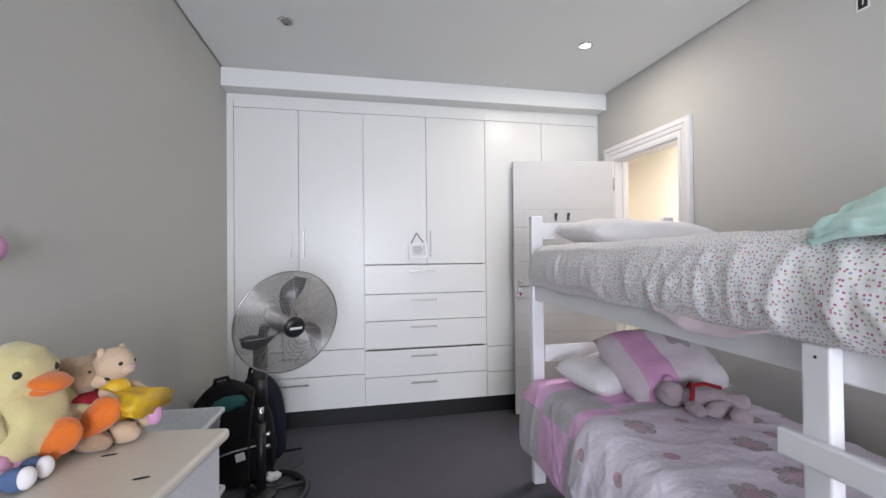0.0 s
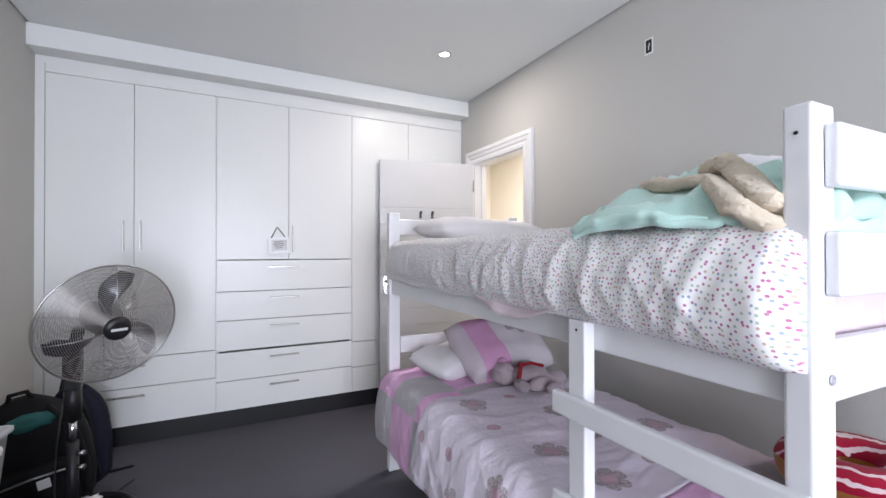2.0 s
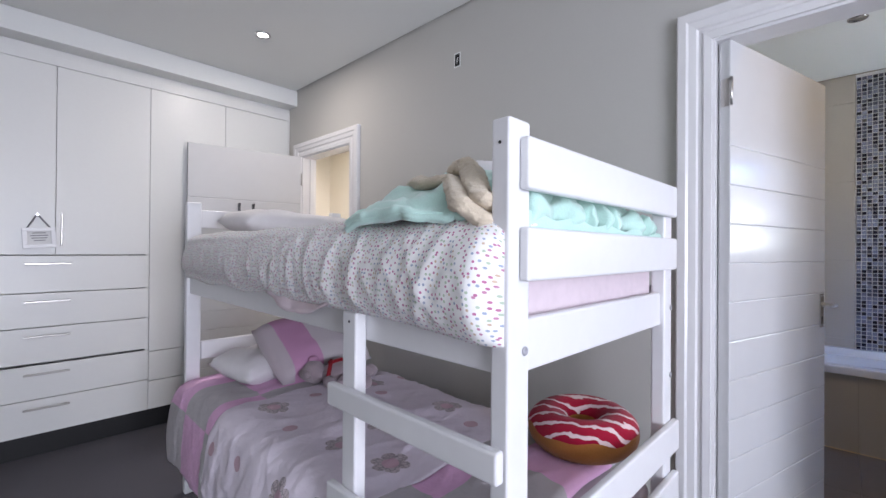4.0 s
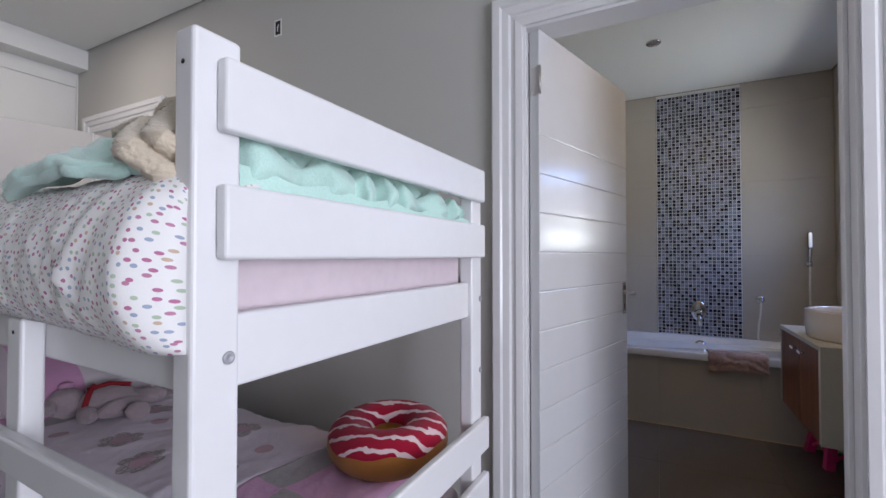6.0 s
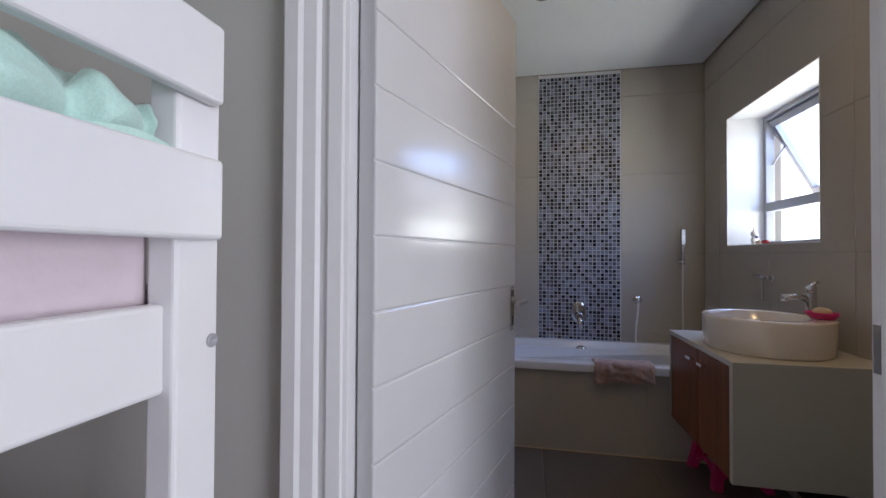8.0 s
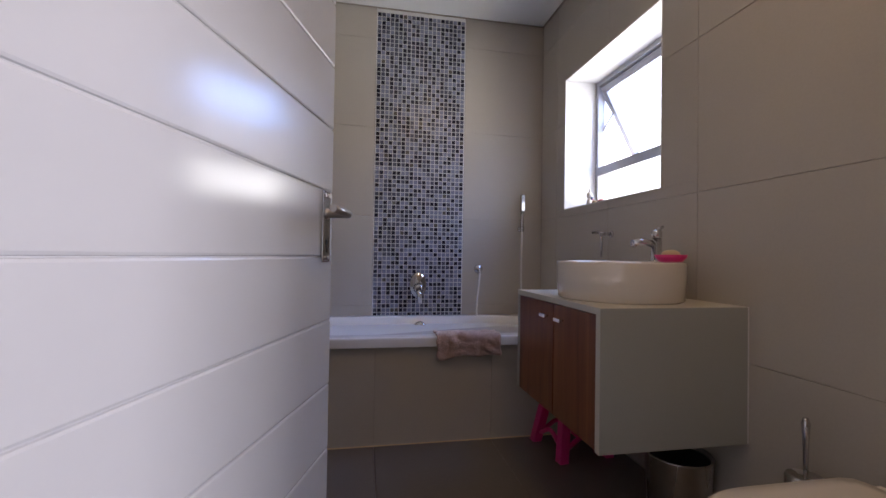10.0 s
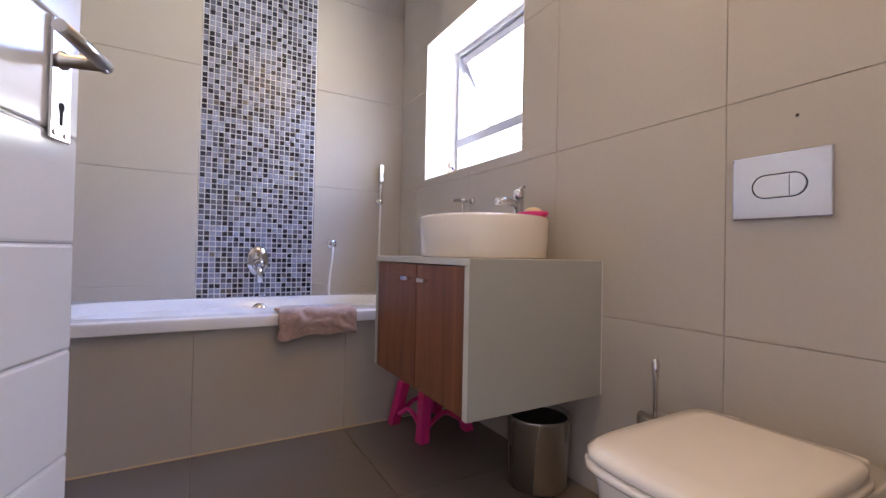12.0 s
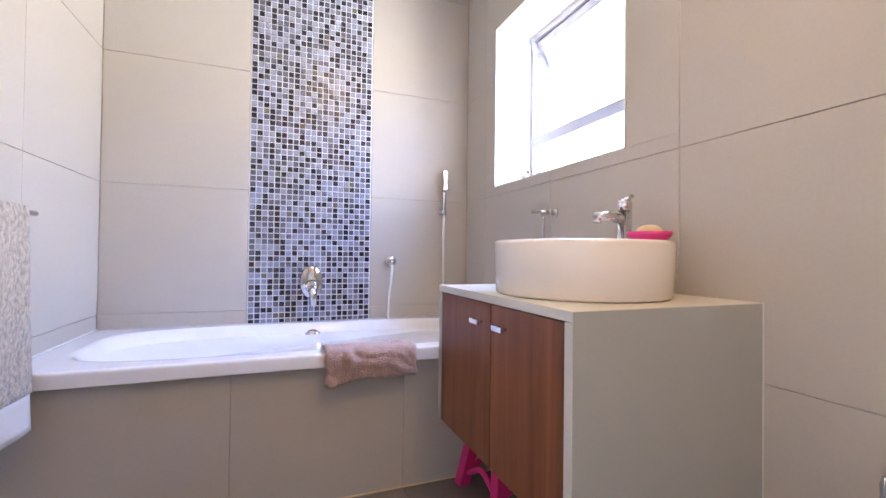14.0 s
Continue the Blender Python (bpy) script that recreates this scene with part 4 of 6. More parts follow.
        return Vector((x2, v + 0.06 * max(0.0, min(1.0, (s - hang - 0.03) / 0.08)) * max(0.0, 1 - b / 0.1) ** 2, z2))
    ob = thing(name, MB, label, "duvet")
    for pname, b0, b1, plabel in panels or (("cover", 0.0, 1.0, ""),):
        bm = sheet(bmesh.new(), lambda a, b: place(a, b0 + (b1 - b0) * b), n - 1, max(4, round(nv * (b1 - b0))),
                   uv=lambda a, b: (arc[min(n - 1, round(a * (n - 1)))], (v1 - v0) * (b0 + (b1 - b0) * b)))
        thicken(part(pname, bm, mat, ob, plabel), thick, -1)
    return ob


up_left = [(-0.028, 1.128), (-0.060, 1.150), (-0.072, 1.20), (-0.062, 1.26), (-0.030, 1.315), (0.02, 1.345), (0.08, 1.352)]
duvet("upper_duvet", "rumpled white duvet with small coloured dots on the upper bunk", M_DOTS, up_left, 1.352, 0.008, 2.02, 0.012, 1.7, low=lambda b: -0.026 * (1 - b), thick=0.022, taper=0.045)
low_left = [(-0.085, 0.225), (-0.088, 0.32), (-0.080, 0.42), (-0.066, 0.52), (-0.045, 0.585), (0.0, 0.612), (0.08, 0.616)]
duvet("lower_duvet", "white flowered duvet with pink and grey patches on the lower bunk", M_FLOWER, low_left, 0.612, 0.06, 2.07, 0.017, 5.3,
      low=lambda b: 0.10 * (1 - b), right=[(BW - 0.10, 0.606), (BW - 0.055, 0.57)], thick=0.02, panels=(("end_panel", 0.0, 0.1925, "pink and grey patchwork end"), ("centre_panel", 0.1925, 0.674, "white panel with grey flowers"), ("end_panel", 0.674, 1.0, "pink and grey patchwork end")))
bm = bmesh.new()
sheet(bm, lambda a, b: Vector((0.0 - 0.030 * a + 0.01 * noise.noise(Vector((b * 5, a, 2))), 0.56 + 0.42 * b, 1.168 - 0.062 * a * (0.6 + 0.8 * math.sin(b * math.pi)) + 0.006 * noise.noise(Vector((b * 9, a * 2, 0))))), 6, 26)
sh = tagged(part("sheet_corner", bm, M_SHEET), "pale pink sheet edge peeping out under the dotted duvet", "sheet")
sh.matrix_basis = MB
thicken(sh, 0.004)


def pillow(name, label, w, h, t, m, mat, seed):
    ob = tagged(part(name, cushion(w, h, t, lump=0.014, seed=seed), mat), label, "pillow")
    ob.matrix_basis = MB @ m
    return ob


pillow("pillow", "flat white pillow at the head of the upper bunk", 0.80, 0.42, 0.14, pose(0.50, 1.80, 1.400, 4, 2, 3), M_PILLOW, 2.0)
pillow("pillow", "white pillow lying under the patterned one", 0.50, 0.36, 0.13, pose(0.33, 1.80, 0.680, 6, 0, 14), M_PILLOW, 4.0)


def patched_pillow():
    m, n, l, p = nodes_of("patched_pillow_cotton")
    uv = n.new("ShaderNodeTexCoord")
    s = n.new("ShaderNodeSeparateXYZ")
    l.new(uv.outputs["UV"], s.inputs[0])
    grey = mathn(n, l, "LESS_THAN", s.outputs["X"], 0.08)
    pink = mathn(n, l, "LESS_THAN", s.outputs["X"], 0.23)
    d = n.new("ShaderNodeVectorMath")
    d.operation = "SUBTRACT"
    d.inputs[1].default_value = (0.38, 0.28, 0)
    l.new(uv.outputs["UV"], d.inputs[0])
    q = n.new("ShaderNodeSeparateXYZ")
    l.new(d.outputs["Vector"], q.inputs[0])
    length = mathn(n, l, "SQRT", mathn(n, l, "ADD", mathn(n, l, "MULTIPLY", q.outputs["X"], q.outputs["X"]), mathn(n, l, "MULTIPLY", q.outputs["Y"], q.outputs["Y"])))
    ang = mathn(n, l, "ARCTAN2", q.outputs["Y"], q.outputs["X"])
    edge = mathn(n, l, "MULTIPLY_ADD", mathn(n, l, "COSINE", mathn(n, l, "MULTIPLY", ang, 5.0)), 0.014, 0.072)
    flower = mathn(n, l, "LESS_THAN", length, edge)
    heart = mathn(n, l, "LESS_THAN", length, 0.032)
    col = mixc(n, l, flower, (0.74, 0.69, 0.72), (0.44, 0.40, 0.42))
    col = mixc(n, l, heart, col, (0.60, 0.33, 0.40))
    col = mixc(n, l, pink, col, (0.70, 0.38, 0.60))
    col = mixc(n, l, grey, col, (0.64, 0.57, 0.61))
    l.new(col, p.inputs["Base Color"])
    cloth_finish(n, l, p)
    return m


pillow("pillow", "plump pillow with pink and grey bands and a grey flower", 0.56, 0.42, 0.19, pose(0.515, 1.66, 0.760, 34, -4, 2), patched_pillow(), 7.0)

# doughnut cushion
ob = thing("doughnut_cushion", pose(2.058, 0.485, 0.684, 1, -2, -24) @ Matrix.Scale(0.89, 4), "round plush doughnut cushion with red striped icing on the lower bunk", "cushion")
R, r = 0.125, 0.074
bm = bmesh.new()
prof = [((R + r * math.cos(a)), 0.070 * math.sin(a)) for a in [k * math.tau / 28 for k in range(28)]]
rings = [[(x * math.cos(b), x * math.sin(b), z) for x, z in prof] for b in [k * math.tau / 48 for k in range(48)]]
loft(bm, rings + [rings[0]], cap=False)
bmesh.ops.remove_doubles(bm, verts=bm.verts, dist=1e-5)
part("dough", bm, M_DOUGH, ob)
bm = bmesh.new()
rings = []
for k in range(49):
    b = k * math.tau / 48
    w = 0.08 * math.sin(5 * b) + 0.06 * math.sin(9 * b + 1)
    a0, a1 = 0.30 + w, math.pi - 0.35
    rings.append([((R + (r + 0.003) * math.cos(a)) * math.cos(b), (R + (r + 0.003) * math.cos(a)) * math.sin(b), 0.074 * math.sin(a)) for a in [a0 + (a1 - a0) * i / 14 for i in range(15)]])
for i in range(48):
    for j in range(14):
        q = [bm.verts.new(p) for p in (rings[i][j], rings[i + 1][j], rings[i + 1][j + 1], rings[i][j + 1])]
        bm.faces.new(q).smooth = True
bmesh.ops.remove_doubles(bm, verts=bm.verts, dist=1e-5)
part("icing", bm, M_ICING, ob, "red icing with pale stripes")


# mint blanket heap and beige throw on the upper bunk
def heap(name, label, mat, fn, nu, nv, thick, category):
    ob = tagged(part(name, sheet(bmesh.new(), fn, nu, nv), mat), label, category)
    ob.matrix_basis = MB
    thicken(ob, thick, -1)
    return ob


def mint(a, b):
    u, v = -0.045 + 0.90 * a + 0.10 * (1 - a) * max(0.0, 1 - b / 0.30) ** 2, 0.056 + 0.424 * b
    left = min(1.0, a / 0.16)
    k = max(0.0, 1 - ((b - 0.36) / (0.66 if b > 0.36 else 0.46)) ** 2) * max(0.0, 1 - (max(0.0, a - 0.35) / 0.66) ** 2)
    z = 1.322 + 0.052 * left - 0.04 * left * max(0.0, 1 - b / 0.16) ** 2 + 0.072 * (k ** 0.6) * (0.25 + 0.75 * left)
    soft = k ** 0.4
    z += 0.012 * soft * max(0.0, 1 - abs(noise.noise(Vector((u * 26 - v * 4, v * 2.6, 8)))) * 3.5) ** 1.3
    z += soft * (0.018 * noise.noise(Vector((u * 6, v * 4, 1))) + 0.030 * max(0.0, 1 - abs(noise.noise(Vector((u * 14 + v * 3.0, v * 2.6, 2)))) * 2.6) ** 1.5 + 0.003 * noise.noise(Vector((u * 22, v * 30, 5))))
    return Vector((u + 0.009 * noise.noise(Vector((v * 9, u * 2, 4))) - 0.006 * (1 - left) * noise.noise(Vector((v * 16, 1, 1))), v + 0.02 * noise.noise(Vector((u * 6, 3, v))), z))


blanket = heap("mint_blanket", "crumpled mint green fleece blanket heaped on the upper bunk", M_MINT, mint, 110, 90, 0.016, "blanket")
bm = bmesh.new()
hem = [mint(0.01, 0.22 + 0.76 * k / 40) for k in range(41)] + [mint(0.01 + 0.5 * k / 24, 0.98) for k in range(1, 25)]
tube(bm, [p + Vector((0, 0, 0.002)) for p in hem], [(0.012 + 0.004 * noise.noise(Vector((k * 0.35, 3, 1)))) * min(1.0, 0.15 + k / 14, 0.15 + (len(hem) - 1 - k) / 14) for k in range(len(hem))], 10)
part("hem", bm, M_MINT, blanket, "thick turned fleece hem")
bm = bmesh.new()
roll = []
for i in range(220):                                        # gathered ruffle along the hem
    f = i / 219
    u = 0.072 + 0.765 * f
    ph = u * 62 + 2.2 * math.sin(u * 15) + 0.8 * noise.noise(Vector((u * 12, 1, 1)))
    cr = (0.5 - 0.5 * math.cos(ph)) ** 0.55
    c = Vector((u + 0.010 * math.cos(ph), 0.058 - 0.016 * cr, 1.356 - 0.014 * f + 0.010 * cr))
    rr = (0.042 - 0.012 * f) * (0.62 + 0.55 * cr + 0.18 * noise.noise(Vector((u * 16, 2, 9))))
    if i in (0, 219):
        rr *= 0.35
    ring = []
    for k in range(32):
        an = k * math.tau / 32
        q = rr * (1 + 0.26 * noise.noise(Vector((u * 18 + 0.8 * math.sin(an), math.cos(an) * 1.5, math.sin(an) * 1.5))) + 0.10 * math.sin(3 * an + ph))
        ring.append((c.x, c.y + q * 0.9 * math.cos(an), c.z + q * math.sin(an)))
    roll.append(ring)
loft(bm, roll)
sheet(bm, lambda a, b: Vector((0.072 + 0.77 * a, 0.004 + 0.006 * b + 0.003 * math.sin(a * 31 + 2 * math.sin(a * 9)), 1.285 + (0.062 - 0.022 * a) * b + 0.006 * b * math.sin(a * 27 + 1))), 120, 12)
rl = tagged(part("rolled_blanket", bm, M_MINT), "ruffled edge of mint fleece behind the bed's end boards", "blanket")
rl.matrix_basis = MB


def furry(name, label, pts, radii, flat):
    bm = bmesh.new()
    rings = []
    n = 170
    for i in range(n):
        t = i / (n - 1) * (len(pts) - 1)
        k = min(len(pts) - 2, int(t))
        f = t - k
        f = f * f * (3 - 2 * f)
        c = Vector(pts[k]).lerp(Vector(pts[k + 1]), f)
        rr = radii[k] + (radii[k + 1] - radii[k]) * f
        nx = Vector(pts[min(len(pts) - 1, k + 1)]) - Vector(pts[k])
        side = nx.cross(Vector((0, 0, 1))).normalized()
        up = side.cross(nx).normalized()
        ring = []
        for j in range(40):
            an = j * math.tau / 40
            fluff = noise.noise(Vector((c.x * 120 + 9 * math.cos(an), c.y * 120, c.z * 120 + 9 * math.sin(an))))
            q = rr * (0.92 + 0.15 * fluff + 0.22 * noise.noise(Vector((c.x * 14 + math.cos(an), c.y * 14, c.z * 10 + math.sin(an)))))
            ring.append(c + side * q * math.cos(an) + up * q * flat * math.sin(an))
        rings.append(ring)
    loft(bm, rings)
    ob = tagged(part(name, bm, M_FUR), label, "throw")
    ob.matrix_basis = MB @ pose(0, 0, -0.016)
    return ob


furry("beige_throw", "beige fluffy throw twisted over the mint blanket",
      [(0.115, 0.40, 1.440), (0.105, 0.37, 1.455), (0.083, 0.325, 1.455), (0.06, 0.28, 1.446), (0.052, 0.225, 1.446), (0.043, 0.182, 1.440), (0.005, 0.131, 1.405), (-0.018, 0.098, 1.376), (0.004, 0.062, 1.345), (0.05, 0.050, 1.335)],
      [0.020, 0.030, 0.029, 0.021, 0.022, 0.023, 0.027, 0.029, 0.028, 0.022], 0.68)
furry("beige_throw", "bunched end of a beige fluffy throw",
      [(0.100, 0.222, 1.448), (0.085, 0.205, 1.474), (0.083, 0.178, 1.478), (0.068, 0.148, 1.462), (0.030, 0.106, 1.424), (0.000, 0.066, 1.392), (0.03, 0.046, 1.368)],
      [0.020, 0.028, 0.029, 0.026, 0.026, 0.026, 0.022], 0.7)
pillow("cushion", "small white cushion behind the heaped blankets", 0.26, 0.20, 0.10, pose(0.36, 0.27, 1.462, 14, 0, 10), M_PILLOW, 9.0)

# ---- pedestal fan ----
AX = Vector((0.50, -0.84, -0.20)).normalized()
CAGE = Vector((0.053, 2.434, 0.955))
fan = thing("pedestal_fan", pose(-0.108, 2.535, 0), "chrome and black pedestal fan standing on the carpet", "fan")


def to_fan(p):
    return Vector(p) - Vector((-0.108, 2.535, 0))


side_v = AX.cross(Vector((0, 0, 1))).normalized()
up_v = side_v.cross(AX).normalized()


def cage_point(rad, ang, depth):
    return to_fan(CAGE + side_v * rad * math.cos(ang) + up_v * rad * math.sin(ang) + AX * depth)


def grille(depth, sign):
    bm = bmesh.new()
    for k in range(28):
        rad = 0.056 + 0.0078 * k
        d = depth * (1 - (rad / 0.285) ** 3)
        tube(bm, [cage_point(rad, i * math.tau / 44, sign * d) for i in range(44)], 0.0014, 4, closed=True)
    for k in range(14):
        a = k * math.tau / 14 + 0.1
        tube(bm, [cage_point(rad, a + 0.12 * (rad / 0.27), sign * depth * (1 - (rad / 0.285) ** 3)) for rad in (0.045, 0.10, 0.16, 0.21, 0.25, 0.275)], 0.0016, 4)
    return bm


part("front_grille", grille(0.078, 1), M_STEEL, fan, "chrome wire front grille")
part("rear_grille", grille(0.085, -1), M_STEEL, fan, "chrome wire rear grille")
bm = bmesh.new()
tube(bm, [cage_point(0.277, i * math.tau / 64, 0.0) for i in range(64)], 0.0045, 8, closed=True)
part("rim", bm, M_STEEL, fan, "grey rim band")
for k in range(3):
    bm = bmesh.new()
    base = k * math.tau / 3 + 1.22
    grid = []
    for i in range(11):
        t = i / 10
        rad = 0.05 + 0.20 * t
        wide = 0.30 + 0.42 * math.sin(min(1.0, t * 1.25) * math.pi * 0.62)
        wide *= 0.78 - 0.45 * max(0, t - 0.75) * 4
        mid = base + 0.55 * t
        grid.append([cage_point(rad, mid + wide * (j / 6 - 0.5), 0.030 * (j / 6 - 0.5) * (1.2 - t) * 2) for j in range(7)])
    for i in range(10):
        for j in range(6):
            bm.faces.new([bm.verts.new(p) for p in (grid[i][j], grid[i + 1][j], grid[i + 1][j + 1], grid[i][j + 1])]).smooth = True
    bmesh.ops.remove_doubles(bm, verts=bm.verts, dist=1e-5)
    b = part("blade", bm, M_BLADE, fan, "grey metal blade")
    thicken(b, 0.003)
bm = bmesh.new()
tube(bm, [to_fan(CAGE + AX * d) for d in (0.07, 0.078, 0.092, 0.096)], [0.052, 0.056, 0.050, 0.030], 28)
cap = part("hub_cap", bm, M_BLACK, fan, "black round hub badge")
bm = bmesh.new()
c = CAGE + AX * 0.0985
bars = [c + side_v * sx + up_v * sz for sx, sz in ((-0.032, -0.006), (0.032, -0.006), (0.032, 0.006), (-0.032, 0.006))]
vs = [bm.verts.new(to_fan(q)) for q in bars]
bm.faces.new(vs)
bd = part("badge", bm, M_PAPER, cap)
thicken(bd, 0.001)
bm = bmesh.new()
tube(bm, [to_fan(CAGE - AX * d) for d in (-0.03, 0.04, 0.06, 0.13, 0.19, 0.21)], [0.030, 0.034, 0.074, 0.078, 0.060, 0.02], 28)
part("motor_housing", bm, M_STEEL, fan, "grey metal motor housing")
bm = bmesh.new()
bx(bm, (-0.034, -0.034, 0.64), (0.034, 0.034, 0.86), 0.012)
tube(bm, [(0, 0, 0.84), (0.03, -0.03, 0.93)], 0.024, 12)
part("neck", bm, M_BLACK, fan)
for z0, z1, rr, mat in ((0.50, 0.68, 0.034, M_BLACK), (0.38, 0.52, 0.0155, M_CHROME), (0.03, 0.40, 0.024, M_BLACK)):
    bm = bmesh.new()
    tube(bm, [(0, 0, z0), (0, 0, z1)], rr, 20)
    part("pole", bm, mat, fan)
for z in (0.345, 0.28):
    bm = bmesh.new()
    tube(bm, [(0.02, -0.01, z), (0.05, -0.02, z)], 0.011, 12)
    part("clamp_knob", bm, M_CHROME, fan, "shiny clamp knob")
bm = bmesh.new()
tube(bm, [(0.235 * math.cos(a), 0.235 * math.sin(a), 0.018) for a in [k * math.tau / 56 for k in range(56)]], 0.017, 10, closed=True)
part("base_ring", bm, M_BLACK, fan, "black round base ring")
bm = bmesh.new()
for a in (0.3, 0.3 + math.tau / 3, 0.3 + 2 * math.tau / 3):
    tube(bm, [(0.01 * math.cos(a), 0.01 * math.sin(a), 0.034), (0.235 * math.cos(a), 0.235 * math.sin(a), 0.02)], 0.014, 8)
lathe(bm, [(0.0, 0.012), (0.085, 0.014), (0.08, 0.028), (0.035, 0.045), (0.0, 0.047)], 28)
part("base", bm, M_BLACK, fan)
bm = bmesh.new()
tube(bm, [(-0.02, -0.06, 0.60), (-0.045, -0.05, 0.40), (-0.055, -0.04, 0.20), (-0.04, -0.06, 0.03), (0.06, 0.16, 0.006), (0.18, 0.36, 0.006)], 0.004, 6)
part("cable", bm, M_BLACK, fan)

# ---- chest with toys ----
CH = 0.80
MC = pose(0.035, 1.440, 0, 0, 0, -8)
chest = thing("toy_chest", MC, "white painted chest with a cream top and finger holes", "chest")
part("body", box((-0.400, -0.88, 0), (-0.022, -0.022, CH - 0.03), 0.004), M_CHESTSIDE, chest)
part("top", box((-0.415, -0.90, CH - 0.032), (0, 0, CH), 0.012, 4), M_CHEST, chest, "cream painted lid")
for hx, hy in ((-0.079, -0.284), (-0.236, -0.158)):
    bm = bmesh.new()
    lathe(bm, [(0.0, 0.0012), (0.017, 0.0012), (0.018, 0.0)], 16, sx=1.0, sy=0.28)
    # dark oval laid on the lid as the finger hole's shade
    hole = part("slot", bm, M_DARK, chest)
    hole.matrix_basis = pose(hx, hy, CH, 0, 0, 20)

tub = thing("storage_tub", pose(-0.333, 1.87, 0.335, 0, 0, -2), "translucent plastic storage tub standing on another tub", "storage tub")
for k, (tz, nm) in enumerate(((0.0, "storage_tub"), (-0.335, "storage_tub"))):
    host = tub if k == 0 else thing("storage_tub", pose(-0.333, 1.87, 0.0, 0, 0, -2), "translucent plastic storage tub beneath another tub", "storage tub")
    bm = bmesh.new()

    def rect_ring(w, d, z):
        return [(sx * w + cx, sy * d + cy, z) for sx, sy, cx, cy in ((1, 1, -0.0, 0.0), (1, 1, -0.02, 0.012), (-1, 1, 0.02, 0.012), (-1, 1, 0, 0), (-1, -1, 0, 0), (-1, -1, 0.02, -0.012), (1, -1, -0.02, -0.012), (1, -1, 0, 0))]
    loft(bm, [rect_ring(0.135, 0.155, 0.002), rect_ring(0.160, 0.182, 0.30), rect_ring(0.172, 0.195, 0.305), rect_ring(0.172, 0.195, 0.322), rect_ring(0.158, 0.180, 0.322), rect_ring(0.133, 0.152, 0.012)])
    part("bin", bm, M_FROST, host)


def toy_mesh(name, label, bm, mats, m):
    ob = tagged(part(name, bm, mats), label, "stuffed toy", "toys on the chest")
    ob.matrix_basis = m
    return ob


def plush(parent, name, mat, blobs, label=""):
    """One sewn part of a soft toy, from overlapping stuffed lumps (centre, radii, turn)."""
    bm = bmesh.new()
    for c, r, *m in blobs:
        ball(bm, c, r, 0, m[0] if m else None, sub=4 if max(r) > 0.05 else 3, lump=0.10 if max(r) > 0.02 else 0.0)
    return part(name, bm, mat, parent, label)


duck = thing("stuffed_duck", pose(-0.402, 1.285, CH) @ Matrix.Scale(0.96, 4), "large yellow stuffed duck with orange bill sitting on the chest", "stuffed toy", "toys on the chest")
plush(duck, "body", M_DUCK, [((0, 0, 0.112), (0.106, 0.106, 0.114))])
head = plush(duck, "head", M_DUCK, [((-0.006, -0.004, 0.236), (0.084, 0.082, 0.082))])
head.rotation_euler = (0, 0, radians(26))
plush(head, "bill", M_ORANGE, [((0.068, -0.056, 0.220), (0.044, 0.046, 0.020), turn(0, 16, -38)), ((0.062, -0.050, 0.200), (0.036, 0.036, 0.016), turn(0, -8, -38))], "orange plush bill")
for ex, ey in ((0.012, -0.083), (0.074, -0.018)):
    plush(head, "eye", M_BLACK, [((ex, ey, 0.250), (0.009, 0.009, 0.010))], "black bead eye")
for fx, fy, fz in ((0.092, -0.020, 0.064), (0.140, 0.060, 0.086)):
    plush(duck, "leg", M_DUCK, [((fx - 0.055, fy + 0.02, fz), (0.060, 0.040, 0.042))])
    plush(duck, "foot", M_ORANGE, [((fx, fy, fz), (0.078, 0.028, 0.036), turn(0, -42, -12)), ((fx + 0.022, fy - 0.002, fz + 0.018), (0.050, 0.026, 0.042), turn(0, -42, -12))], "orange plush foot")
plush(duck, "wing", M_DUCK, [((0.0, -0.10, 0.13), (0.045, 0.030, 0.065), turn(15))])
plush(duck, "wing", M_DUCK, [((0.03, 0.10, 0.13), (0.045, 0.035, 0.065), turn(-20))])

bear = thing("stuffed_bear", pose(-0.345, 1.430, CH, 0, 0, -20) @ Matrix.Scale(0.96, 4), "brown stuffed bear with a red scarf sitting on the chest", "stuffed toy", "toys on the chest")
plush(bear, "body", M_BROWN, [((0, 0, 0.07), (0.06, 0.055, 0.075))])
head = plush(bear, "head", M_BROWN, [((0.01, 0, 0.192), (0.060, 0.058, 0.052))])
plush(head, "muzzle", M_SKIN, [((0.060, 0, 0.178), (0.030, 0.026, 0.022))], "cream muzzle")
plush(head, "nose", M_BLACK, [((0.088, 0, 0.184), (0.008, 0.010, 0.008))])
for sy in (-1, 1):
    plush(head, "ear", M_BROWN, [((0.0, sy * 0.044, 0.232), (0.014, 0.018, 0.018))])
    plush(head, "eye", M_BLACK, [((0.056, sy * 0.026, 0.206), (0.005, 0.005, 0.006))])
    plush(bear, "leg", M_BROWN, [((0.09, sy * 0.055, 0.03), (0.065, 0.03, 0.03))])
    plush(bear, "arm", M_BROWN, [((0.05, sy * 0.07, 0.10), (0.055, 0.025, 0.028), turn(0, 25, 0))])
plush(bear, "scarf", M_RED, [((0.03, 0, 0.124), (0.054, 0.060, 0.022)), ((0.068, -0.020, 0.100), (0.018, 0.026, 0.036))], "dark red scarf")

